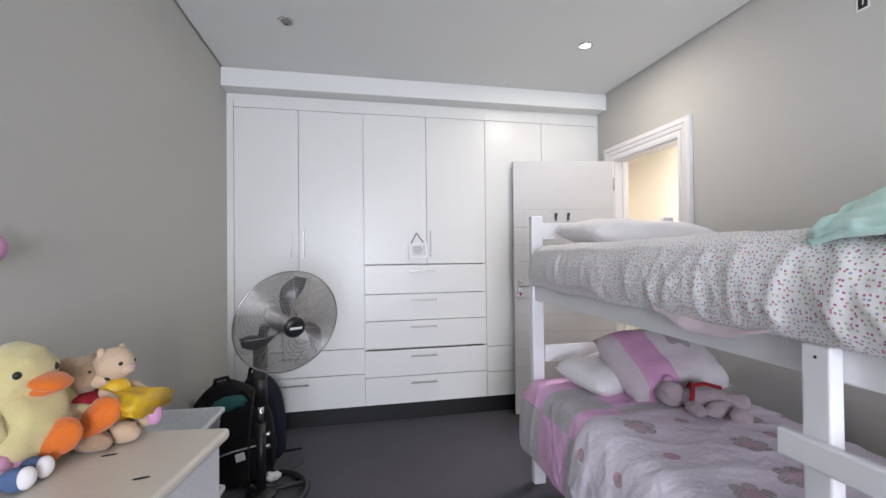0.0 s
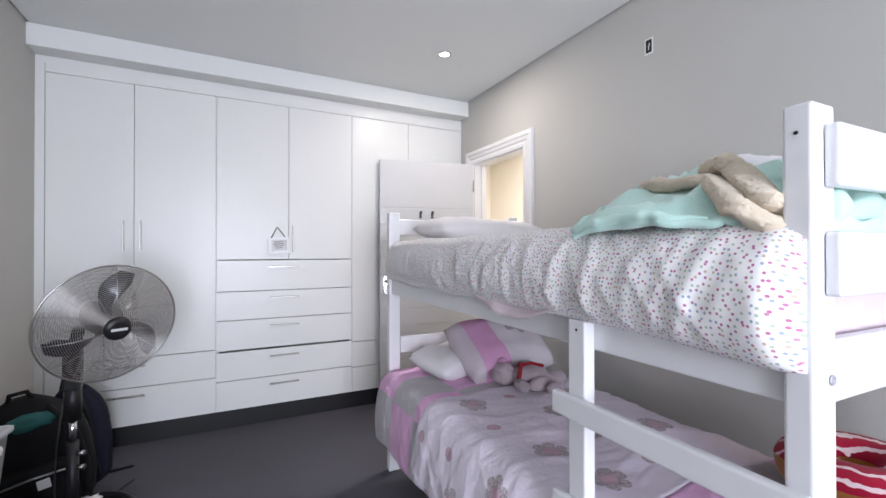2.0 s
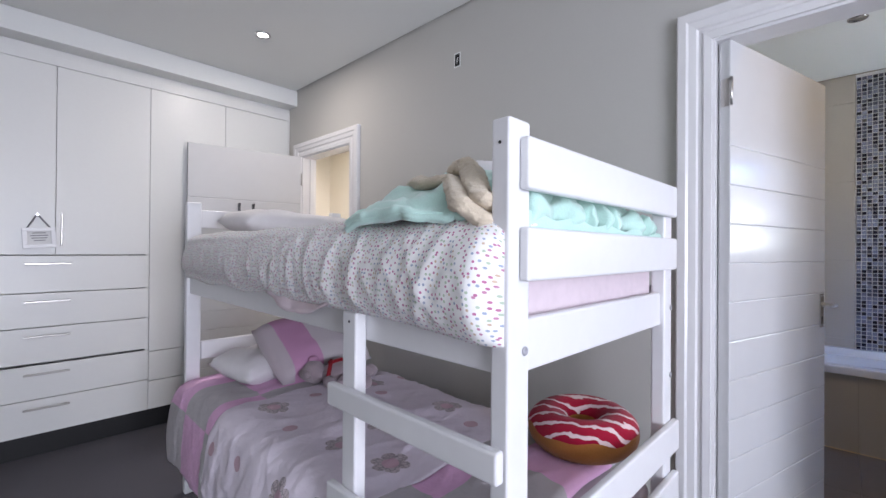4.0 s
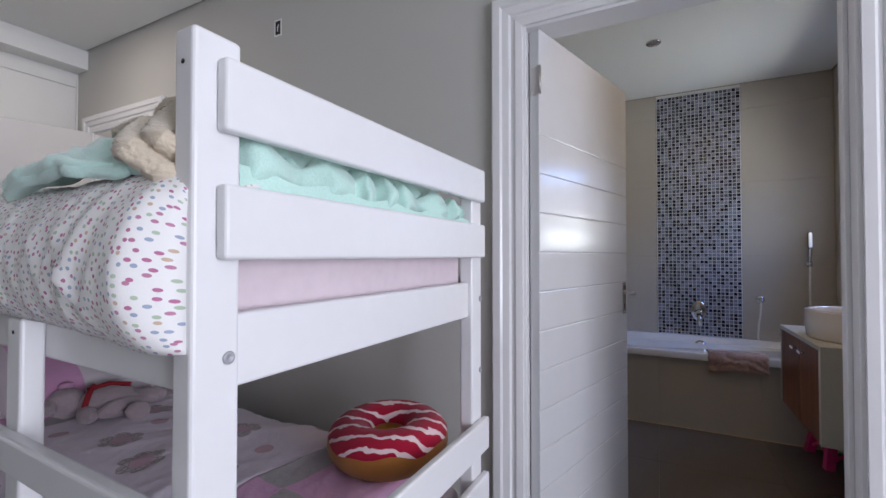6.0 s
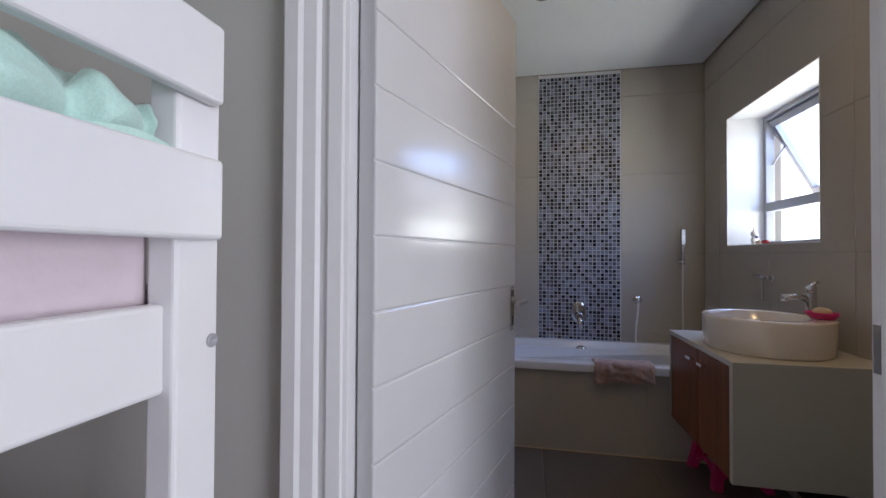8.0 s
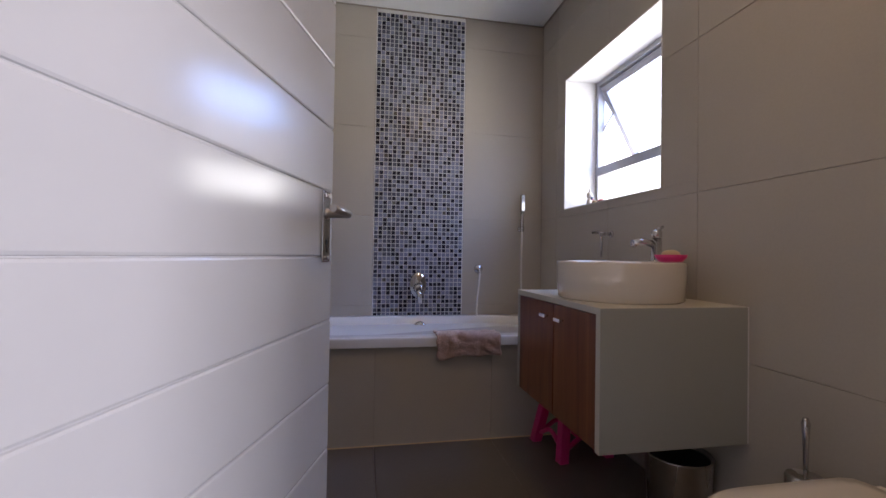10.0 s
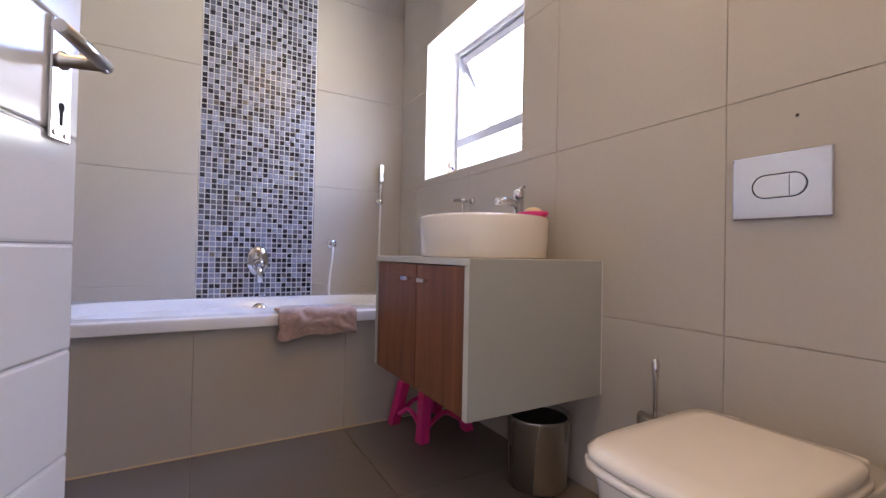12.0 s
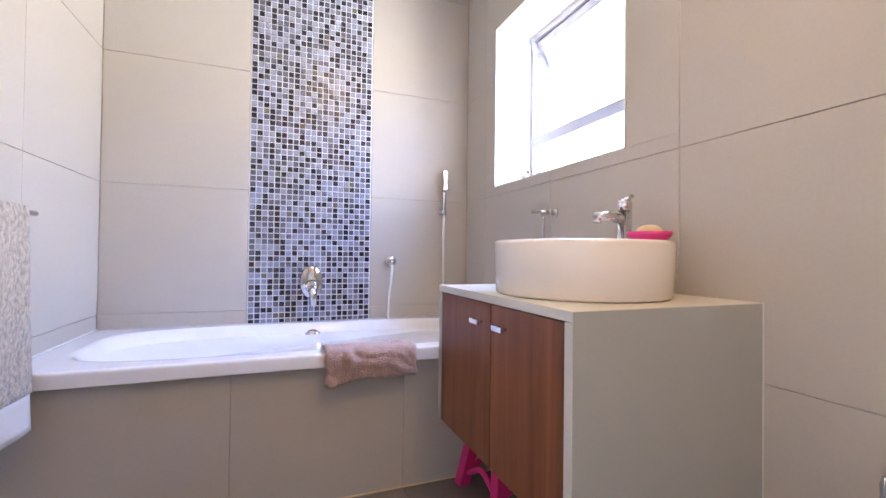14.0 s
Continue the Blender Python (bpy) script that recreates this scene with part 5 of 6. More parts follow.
bm = bmesh.new()                                            # cat doll in a yellow dress
ball(bm, (0, 0, 0.07), (0.05, 0.045, 0.075), 1, lump=0.1)
ball(bm, (0.005, 0, 0.216), (0.049, 0.049, 0.047), 0, lump=0.04)
ball(bm, (0.008, 0, 0.135), (0.040, 0.038, 0.045), 1, lump=0.06)
ball(bm, (0.047, 0, 0.203), (0.017, 0.022, 0.015), 0)
ball(bm, (0.063, 0, 0.208), (0.005, 0.006, 0.004), 3, sub=2)
for sy in (-1, 1):
    ball(bm, (-0.004, sy * 0.033, 0.254), (0.008, 0.013, 0.014), 0, turn(sy * -20), sub=2)
    ball(bm, (0.046, sy * 0.022, 0.222), (0.004, 0.008, 0.006), 2, sub=2)
    ball(bm, (0.045, sy * 0.048, 0.125), (0.050, 0.016, 0.016), 0, turn(0, 35, 0))
ball(bm, (0.065, -0.032, 0.034), (0.045, 0.030, 0.030), 0, lump=0.1)
ball(bm, (0.075, 0.020, 0.050), (0.045, 0.024, 0.024), 0, turn(0, -15, 0), lump=0.1)
ball(bm, (0.115, 0.020, 0.064), (0.018, 0.022, 0.028), 3)
skirt = [[((0.0 + 0.125 * t) + 0.0, (0.042 + 0.040 * t) * math.cos(a) * (1 + 0.10 * math.sin(7 * a) * t), 0.112 - 0.004 * t + (0.036 - 0.002 * t) * math.sin(a) * (1 + 0.15 * math.cos(9 * a) * t)) for a in [k * math.tau / 40 for k in range(40)]] for t in (0, 0.3, 0.6, 0.85, 1.0)]
loft(bm, skirt, mi=1)
toy_mesh("stuffed_cat_doll", "cream cat doll in a yellow satin dress sitting on the chest", bm, [M_SKIN, M_YELLOW, M_BLACK, M_PINK], pose(-0.268, 1.430, CH, 0, 0, -18) @ Matrix.Scale(0.97, 4))

bm = bmesh.new()                                            # rag doll legs and blue shoes
ball(bm, (0, 0, 0.05), (0.055, 0.05, 0.05), 0, lump=0.15)
for sy in (-1, 1):
    ball(bm, (0.06, sy * 0.035, 0.038), (0.07, 0.028, 0.032), 1, lump=0.15)
    ball(bm, (0.135, sy * 0.035, 0.038), (0.045, 0.032, 0.036), 2)
    ball(bm, (0.165, sy * 0.035, 0.042), (0.022, 0.028, 0.034), 3)
ball(bm, (0.03, 0, 0.06), (0.06, 0.06, 0.04), 1, lump=0.2)
toy_mesh("rag_doll", "rag doll with pink trousers and blue shoes lying on the chest", bm, [M_SKIN, M_PINK, M_BLUE, M_PILLOW], pose(-0.418, 1.195, CH, 0, 0, -4) @ Matrix.Scale(0.72, 4))

# round pink thing at the wall; its use is unknown, its knob shape assumed
bm = bmesh.new()
lathe(bm, [(0.0, 0.055), (0.022, 0.050), (0.040, 0.032), (0.044, 0.018), (0.036, 0.004), (0.012, 0.0), (0.0, 0.0)], 24, turn(0, 90, 0))
k = tagged(part("coat_peg", bm, M_PINK), "round pink thing of unknown use on the grey wall", "coat peg")
k.matrix_basis = pose(LEFT + 0.0, 1.325, 1.335)

# stuffed rabbit lying on the lower bunk
rabbit = thing("stuffed_rabbit", MB @ pose(0.50, 1.36, 0.622, 0, 0, -32) @ Matrix.Scale(0.95, 4), "pale lilac stuffed rabbit with a dark red scarf", "stuffed toy")
plush(rabbit, "body", M_LILAC, [((0, 0, 0.055), (0.10, 0.065, 0.055))])
head = plush(rabbit, "head", M_LILAC, [((-0.135, 0.02, 0.060), (0.062, 0.055, 0.056))])
for sy, dx in ((-0.085, 0.05), (0.075, 0.09)):
    plush(rabbit, "leg", M_LILAC, [((dx, sy * 0.75, 0.040), (0.085, 0.034, 0.034), turn(0, 0, 40 if sy < 0 else -25)), ((dx + 0.06, sy * 1.25 - 0.02, 0.036), (0.042, 0.032, 0.034))])
plush(rabbit, "arm", M_LILAC, [((-0.05, -0.085, 0.032), (0.032, 0.062, 0.030), turn(0, 0, 20))])
for k in (-1, 1):
    plush(head, "ear", M_LILAC, [((-0.175, 0.03 - 0.05 * k, 0.06), (0.026, 0.062, 0.024), turn(0, 0, 20 * k))])
plush(head, "bow", M_PINK, [((-0.14, 0.05, 0.115), (0.028, 0.020, 0.022))], "pink bow")
bm = bmesh.new()
tube(bm, [(-0.062 + 0.012 * math.sin(a), 0.064 * math.cos(a), 0.056 + 0.060 * math.sin(a)) for a in [k * math.tau / 20 for k in range(20)]], 0.010, 8, closed=True)
tube(bm, [(-0.06, -0.02, 0.112), (0.0, 0.02, 0.117), (0.07, 0.03, 0.102)], 0.010, 8)
part("scarf", bm, M_RED, rabbit, "dark red scarf")

# ---- school bags ----
def bag(name, label, m, w, d, h, mats, teal):
    ob = thing(name, m, label, "backpack", "bags beside the fan")
    bm = bmesh.new()
    rings = []
    for i in range(17):
        t = i / 16
        z = h * t
        k = (1 - max(0, (t - 0.55) / 0.45) ** 2.4 * 0.75) * (0.86 + 0.14 * math.sin(min(1, t * 3) * math.pi / 2))
        ring = []
        for j in range(32):
            a = j * math.tau / 32
            ca, sa = math.cos(a), math.sin(a)
            q = (abs(ca) ** 3.2 + abs(sa) ** 3.2) ** (-1 / 3.2)
            wob = 1 + 0.07 * noise.noise(Vector((ca * 2 + w * 9, sa * 2, z * 7)))
            ring.append((w / 2 * q * ca * k * wob, d / 2 * q * sa * (k ** 0.7) * wob, z))
        rings.append(ring)
    loft(bm, rings)
    part("body", bm, mats[0], ob)
    bm = bmesh.new()
    bx(bm, (-w * 0.34, -d * 0.66, h * 0.06), (w * 0.34, -d * 0.30, h * 0.50), 0.03, 4)
    pocket = part("front_pocket", bm, mats[0], ob)
    bm = bmesh.new()
    tube(bm, [(-w * 0.30, -d * 0.665, h * 0.42), (0, -d * 0.675, h * 0.435), (w * 0.30, -d * 0.665, h * 0.42)], 0.005, 6)
    part("zip", bm, M_STEEL, pocket, "metal zip")
    bm = bmesh.new()
    bx(bm, (w * 0.02, -d * 0.69, h * 0.32), (w * 0.13, -d * 0.662, h * 0.40), 0.003)
    part("patch", bm, M_PAPER, pocket, "small pale badge")
    bm = bmesh.new()
    tube(bm, [(-0.05, 0, h * 0.95), (-0.03, -0.01, h * 1.06), (0.03, -0.01, h * 1.06), (0.05, 0, h * 0.95)], 0.011, 8)
    part("grab_loop", bm, mats[1], ob)
    for sx in (-1, 1):
        bm = bmesh.new()
        tube(bm, [(sx * w * 0.22, -d * 0.30, h * 0.93), (sx * w * 0.40, -d * 0.52, h * 0.74), (sx * w * 0.44, -d * 0.54, h * 0.4), (sx * w * 0.40, -d * 0.40, h * 0.10)], 0.014, 8)
        part("strap", bm, mats[1], ob)
    if teal:
        bm = bmesh.new()
        ball(bm, (0.02, -d * 0.32, h * 0.84), (w * 0.24, d * 0.17, h * 0.085), 0, turn(20, 0, 0), lump=0.2)
        part("teal_panel", bm, M_TEAL, ob, "teal fabric panel")
    return ob


bag("backpack", "black nylon school backpack leaning by the cupboards", pose(-0.275, 2.80, 0.0, 7, -9, 12), 0.44, 0.25, 0.59, (M_NYLON, M_NYLON), True)
bag("backpack", "navy and black school bag behind another bag", pose(-0.185, 3.06, 0.0, 4, -5, -10), 0.27, 0.24, 0.55, (M_NAVY, M_NYLON), False)
bm = bmesh.new()
sheet(bm, lambda a, b: Vector((-0.07 + 0.14 * a, 0.02 * noise.noise(Vector((a * 4, b * 4, 1))), 0.16 * b + 0.012 * noise.noise(Vector((a * 6, b * 5, 3))))), 12, 12)
cl = tagged(part("pink_cloth", bm, M_PINK), "small pink cloth hanging at the front of the school bag", "cloth")
cl.matrix_basis = pose(-0.195, 2.685, 0.10, 12, 0, 8)
thicken(cl, 0.006)
bm = bmesh.new()
ball(bm, (0, 0, 0.022), (0.045, 0.030, 0.024), 0, lump=0.9)
tagged(part("crumpled_paper", bm, M_PAPER), "small crumpled white paper on the carpet by the bags", "paper").matrix_basis = pose(-0.085, 2.70, 0.0, 0, 0, 20)
bm = bmesh.new()
tube(bm, [(0, 0, 0.008), (0.09, 0.01, 0.008), (0.2, 0.03, 0.008)], [0.010, 0.008, 0.006], 8)
st = tagged(part("bag_strap", bm, M_NYLON), "loose black strap end lying on the carpet", "strap")
st.matrix_basis = pose(-0.16, 3.05, 0)

# ---- bath ----
AXF = 4.475
tub_floor = 0.16
bath = thing("bathtub", pose(0, 0, 0), "white acrylic built-in bath with a wide rim", "bathtub")
bm = bmesh.new()
cx, cy = (AXF - 0.03 + BX1) / 2, (BY0 + BY1) / 2
hx, hy = (BX1 - 0.001 - (AXF - 0.03)) / 2, (BY1 - BY0 - 0.002) / 2
N = 96


def oval(rx, ry, z, e, oy=0.0):
    out = []
    for k in range(N):
        a = k * math.tau / N + math.pi / N
        c, s = math.cos(a), math.sin(a)
        q = (abs(c) ** e + abs(s) ** e) ** (-1 / e)
        out.append((cx + rx * q * c, cy + oy + ry * q * s, z))
    return out


loft(bm, [oval(hx, hy, 0.4965, 60), oval(hx, hy, 0.499, 60), oval(hx, hy, 0.535, 60), oval(hx - 0.001, hy - 0.001, 0.540, 60), oval(hx - 0.004, hy - 0.004, 0.5445, 60), oval(hx - 0.010, hy - 0.010, 0.5458, 60), oval(hx - 0.020, hy - 0.020, 0.546, 50), oval(hx - 0.066, hy - 0.090, 0.5462, 4.7), oval(hx - 0.075, hy - 0.10, 0.546, 4.5), oval(hx - 0.082, hy - 0.11, 0.540, 4.2),
          oval(hx - 0.10, hy - 0.15, 0.48, 3.6), oval(hx - 0.125, hy - 0.24, 0.34, 3.2), oval(hx - 0.15, hy - 0.33, 0.21, 3.0), oval(hx - 0.19, hy - 0.40, 0.17, 2.8), oval(hx - 0.30, hy - 0.62, tub_floor, 2.4)])
part("shell", bm, M_ACRYLIC, bath)
bm = bmesh.new()
lathe(bm, [(0.0, 0.028), (0.018, 0.030), (0.030, 0.024), (0.033, 0.004), (0.033, 0.0)], 24)
ov = part("overflow_knob", bm, M_CHROME, bath, "chrome overflow knob")
ov.matrix_basis = pose(BX1 - 0.112, -0.540, 0.474, 0, -80, 0) @ Matrix.Scale(1.35, 4)
bm = bmesh.new()
tube(bm, [(AXF - 0.002, BY0 + 0.01, 0.496), (AXF - 0.002, BY1 - 0.01, 0.496)], 0.003, 6)
tube(bm, [(AXF - 0.02, BY1 - 0.004, 0.547), (BX1 - 0.01, BY1 - 0.004, 0.547)], 0.003, 6)
part("sealant", bm, M_SILLPAINT, bath)
apron = tagged(part("wall_bath_apron", box((AXF + TH, BY0 + 0.002, 0), (AXF + 0.09, BY1 - 0.002, 0.495)), M_GROUT), "beige tiled front of the built-in bath", "bath panel", kind="structure")

bm = bmesh.new()
tube(bm, [(AXF - 0.001, BY0 + 0.004 + 0.0155 * k, 0.002 + 0.0012 * noise.noise(Vector((k * 0.7, 1, 2)))) for k in range(119)], [0.0035 + 0.002 * noise.noise(Vector((k * 0.9, 4, 0))) for k in range(119)], 6)
tagged(part("trim_sealant", bm, M_SOAP), "uneven yellowed sealant along the foot of the bath panel", "sealant", kind="structure")

# mixer, hose outlet, hand shower
mixer = thing("bath_mixer", pose(BX1, -0.538, 0.752) @ Matrix.Scale(1.18, 4), "chrome bath mixer with a lever on the mosaic", "mixer tap")
bm = bmesh.new()
lathe(bm, [(0.0, 0.016), (0.052, 0.014), (0.060, 0.006), (0.060, 0.0)], 36, turn(0, -90, 0), sx=1.28, sy=0.86)
part("plate", bm, M_CHROME, mixer)
bm = bmesh.new()
tube(bm, [(-0.012, 0, -0.018), (-0.045, 0, -0.018), (-0.052, 0, -0.018)], [0.030, 0.028, 0.020], 24)
part("body", bm, M_CHROME, mixer)
bm = bmesh.new()
tube(bm, [(-0.042, 0, -0.020), (-0.060, -0.004, -0.055), (-0.070, -0.006, -0.105)], [0.020, 0.017, 0.013], 14)
part("lever", bm, M_CHROME, mixer)
bm = bmesh.new()
tube(bm, [(-0.010, 0, 0.040), (-0.026, 0, 0.040)], 0.010, 14)
part("diverter", bm, M_CHROME, mixer)

hose = thing("hose_outlet", pose(BX1, -0.970, 0.865), "round chrome wall outlet with a white shower hose", "hose outlet")
bm = bmesh.new()
lathe(bm, [(0.0, 0.012), (0.028, 0.010), (0.032, 0.003), (0.032, 0.0)], 28, turn(0, -90, 0))
part("rose", bm, M_CHROME, hose)
bm = bmesh.new()
tube(bm, [(-0.008, 0, 0), (-0.034, 0, -0.002), (-0.040, 0, -0.022)], [0.014, 0.013, 0.011], 14)
part("elbow", bm, M_CHROME, hose)
bm = bmesh.new()
tube(bm, [(-0.040, 0, -0.020), (-0.043, 0.006, -0.10), (-0.050, 0.020, -0.20), (-0.075, 0.030, -0.29), (-0.085, 0.026, -0.36), (-0.095, 0.01, -0.43), (-0.10, -0.05, -0.49)], 0.0065, 10)
part("hose", bm, M_SILLPAINT, hose, "pale flexible hose")
hs = thing("hand_shower", pose(BX1, -1.279, 1.158), "slim chrome hand shower in a wall bracket", "hand shower")
bm = bmesh.new()
lathe(bm, [(0.0, 0.010), (0.018, 0.010), (0.020, 0.0)], 20, turn(0, -90, 0))
tube(bm, [(-0.008, 0, 0), (-0.04, 0, 0)], 0.009, 12)
tube(bm, [(-0.04, 0, -0.018), (-0.04, 0, 0.018)], 0.016, 16)
part("bracket", bm, M_CHROME, hs)
bm = bmesh.new()
tube(bm, [(-0.04, 0, -0.02), (-0.040, 0, 0.06), (-0.044, 0, 0.13)], [0.011, 0.012, 0.013], 14)
bx(bm, (-0.062, -0.015, 0.125), (-0.030, 0.015, 0.245), 0.006, 3)
part("handset", bm, M_CHROME, hs)
bm = bmesh.new()
tube(bm, [(-0.04, 0, -0.02), (-0.041, 0.003, -0.25), (-0.043, 0.002, -0.48), (-0.05, 0.0, -0.62), (-0.10, 0.04, -0.72)], 0.0065, 10)
part("hose", bm, M_SILLPAINT, hs, "pale flexible hose")

# hand towel on the bath rim
bm = bmesh.new()


def rim_towel(a, b):
    y = -0.535 - 0.335 * b
    s = a * 0.22
    w = 0.020 * noise.noise(Vector((y * 17, a * 4, 1))) + 0.010 * noise.noise(Vector((y * 30, a * 9, 4)))
    if s < 0.095:
        return Vector((AXF + 0.060 - s, y + 0.01 * noise.noise(Vector((a * 6, b * 3, 0))), 0.553 + abs(w) * 0.6))
    t = s - 0.095
    return Vector((AXF - 0.037 - 0.012 * math.sin(min(1, t / 0.05) * math.pi / 2) - abs(w), y + 0.01 * noise.noise(Vector((a * 6, b * 3, 0))), 0.553 - t * (0.86 + 0.22 * noise.noise(Vector((y * 8, 0, 2))))))


sheet(bm, rim_towel, 22, 34)
tw = tagged(part("hand_towel", bm, M_TOWELPINK), "folded dusty pink hand towel hanging over the bath rim", "towel")
thicken(tw, 0.012)

# towel rail with a bath towel on the north wall
rail = thing("towel_rail", pose(0, BY1, 1.015), "slim chrome towel rail on the tiled wall", "towel rail")
bm = bmesh.new()
tube(bm, [(3.78, -0.085, 0), (4.50, -0.085, 0)], 0.0085, 14)
part("bar", bm, M_CHROME, rail)
for x in (3.80, 4.485):
    bm = bmesh.new()
    tube(bm, [(x, -0.0005, 0), (x, -0.085, 0)], 0.007, 12)
    lathe(bm, [(0.0, 0.008), (0.02, 0.007), (0.022, 0.0)], 20, Matrix.Translation((x, -0.0005, 0)) @ turn(90, 0, 0))
    part("bracket", bm, M_CHROME, rail)
towel = thing("bath_towel", pose(0, BY1 - 0.085, 1.015), "thick beige terry towel hung over the rail", "towel")


def hung(a, b):
    x = 3.90 + 0.500 * a
    s = b * 1.272
    w = 0.007 * noise.noise(Vector((x * 9, s * 3, 1)))
    x += 0.03 * max(0, s - 0.62) * a
    if s < 0.60:
        return Vector((x, 0.020 + w, -0.60 + s))
    if s < 0.64:
        k = (s - 0.60) / 0.04 * math.pi
        return Vector((x, 0.020 * math.cos(k) + w, 0.016 * math.sin(k)))
    return Vector((x, -0.020 - 0.02 * (s - 0.64) + w, -(s - 0.64)))


bm = sheet(bmesh.new(), lambda a, b: hung(a, b * 0.905), 26, 60)
t1 = part("terry_cloth", bm, M_TOWEL, towel)
thicken(t1, 0.020)
bm = sheet(bmesh.new(), lambda a, b: hung(a, 0.905 + 0.085 * b), 26, 6)
t2 = part("border", bm, M_TRIMCLOTH, towel, "flat woven border")
thicken(t2, 0.008)

# ---- vanity ----
VX0, VX1, VY, VZ0, VZ1 = 3.536, 4.252, -0.896, 0.345, 0.802
van = thing("vanity_unit", pose(0, 0, 0), "wall-hung grey vanity cabinet with two red-brown wooden doors", "vanity cabinet")
for nm, lo, hi in (("side_panel", (VX0, BY0 + 0.001, VZ0), (VX0 + 0.022, VY, VZ1 - 0.0225)), ("side_panel", (VX1 - 0.022, BY0 + 0.001, VZ0), (VX1, VY, VZ1 - 0.0225)), ("bottom_panel", (VX0 + 0.0225, BY0 + 0.001, VZ0), (VX1 - 0.0225, VY - 0.024, VZ0 + 0.018)), ("back_panel", (VX0 + 0.0225, BY0 + 0.001, VZ0 + 0.019), (VX1 - 0.0225, BY0 + 0.012, VZ1 - 0.024))):
    part(nm, box(lo, hi, 0.0015), M_VANITY, van)
part("edge_band", box((VX0 - 0.0015, VY + 0.0003, VZ0 - 0.001), (VX0 + 0.022, VY + 0.0018, VZ1 - 0.0225)), M_VTOP, van, "pale edge band")
part("edge_band", box((VX0 - 0.003, BY0 + 0.0005, VZ0), (VX0 - 0.0004, BY0 + 0.006, VZ1)), M_SILLPAINT, van, "pale sealant line")
split = 3.872
for a, b, hxx in ((VX0 + 0.0225, split - 0.002, split - 0.066), (split + 0.002, VX1 - 0.0225, split + 0.066)):
    d = part("door", box((a + 0.001, VY - 0.021, VZ0 + 0.001), (b - 0.001, VY - 0.002, VZ1 - 0.026), 0.0012), M_WOOD, van, "red-brown wooden door")
    bm = bmesh.new()
    bx(bm, (hxx - 0.026, VY + 0.012, 0.7165), (hxx + 0.026, VY + 0.020, 0.7315), 0.002)
    for s in (-0.015, 0.015):
        tube(bm, [(hxx + s, VY - 0.0015, 0.724), (hxx + s, VY + 0.014, 0.724)], 0.004, 8)
    part("handle", bm, M_CHROME, d, "small chrome handle")
part("side_facing", box((VX0 - 0.003, BY0 + 0.0065, VZ0 - 0.0005), (VX0 - 0.0017, VY + 0.0005, VZ1 - 0.0015)), M_VANITY, van, "grey laminate side facing")
part("worktop", box((VX0 - 0.001, BY0 + 0.001, VZ1 - 0.022), (VX1 + 0.001, VY + 0.001, VZ1), 0.0015), M_VTOP, van, "pale grey worktop")

BC = (3.83, -1.150)
basin = thing("wash_basin", pose(BC[0], BC[1], VZ1), "round white ceramic vessel basin on the vanity", "basin")
bm = bmesh.new()
lathe(bm, [(0.0, 0.0005), (0.222, 0.0005), (0.229, 0.006), (0.234, 0.08), (0.236, 0.136), (0.234, 0.143), (0.230, 0.145)], 72)
n0 = 72
tmp = bmesh.new()
rings = []
for rad, z, oy in ((0.230, 0.145, 0.0), (0.186, 0.1455, 0.036), (0.180, 0.141, 0.036), (0.165, 0.09, 0.034), (0.12, 0.05, 0.03), (0.03, 0.04, 0.03)):
    rings.append([(rad * math.cos(k * math.tau / n0), oy + rad * math.sin(k * math.tau / n0), z) for k in range(n0)])
loft(tmp, rings, cap=True)
merge(bm, tmp)
bmesh.ops.delete(bm, geom=[f for f in bm.faces if len(f.verts) > 40 and f.calc_center_median().z > 0.12], context="FACES")
bmesh.ops.remove_doubles(bm, verts=bm.verts, dist=1e-4)
part("bowl", bm, M_CERAMIC, basin)
bm = bmesh.new()
lathe(bm, [(0.0, 0.046), (0.02, 0.045), (0.024, 0.0415)], 20)
wst = part("waste", bm, M_CHROME, basin, "chrome waste")
wst.matrix_basis = pose(0, 0.03, 0)

tap = thing("basin_tap", pose(3.868, -1.345, VZ1 + 0.1455), "chrome lever tap on the basin's back ledge", "tap")
bm = bmesh.new()
tube(bm, [(0, 0, 0), (0, 0, 0.006), (0, 0, 0.007), (0, 0, 0.098)], [0.027, 0.027, 0.0215, 0.0205], 24)
part("body", bm, M_CHROME, tap)
bm = bmesh.new()
tube(bm, [(0, 0.01, 0.070), (0, 0.055, 0.080), (0.0, 0.110, 0.076)], [0.015, 0.0135, 0.0125], 16)
tube(bm, [(0, 0.101, 0.078), (0.0, 0.105, 0.058)], 0.0115, 16)
part("spout", bm, M_CHROME, tap)
bm = bmesh.new()
tube(bm, [(0, 0, 0.100), (0, 0, 0.124), (0, 0, 0.130)], [0.0215, 0.0215, 0.015], 24)
tube(bm, [(0, 0.0, 0.128), (0, -0.03, 0.145)], [0.008, 0.006], 10)
part("lever", bm, M_CHROME, tap)

dish = thing("soap_dish", pose(3.752, -1.318, VZ1 + 0.1462, 0, 0, 20) @ Matrix.Scale(0.92, 4), "hot pink plastic dish with a cream soap on the basin's edge", "soap dish")
bm = bmesh.new()
lathe(bm, [(0.0, 0.0), (0.045, 0.0), (0.062, 0.018), (0.066, 0.030), (0.060, 0.030), (0.052, 0.012), (0.0, 0.008)], 32, sy=0.78)
part("dish", bm, M_HOTPINK, dish)
bm = bmesh.new()
ball(bm, (0, 0, 0.026), (0.035, 0.026, 0.018))
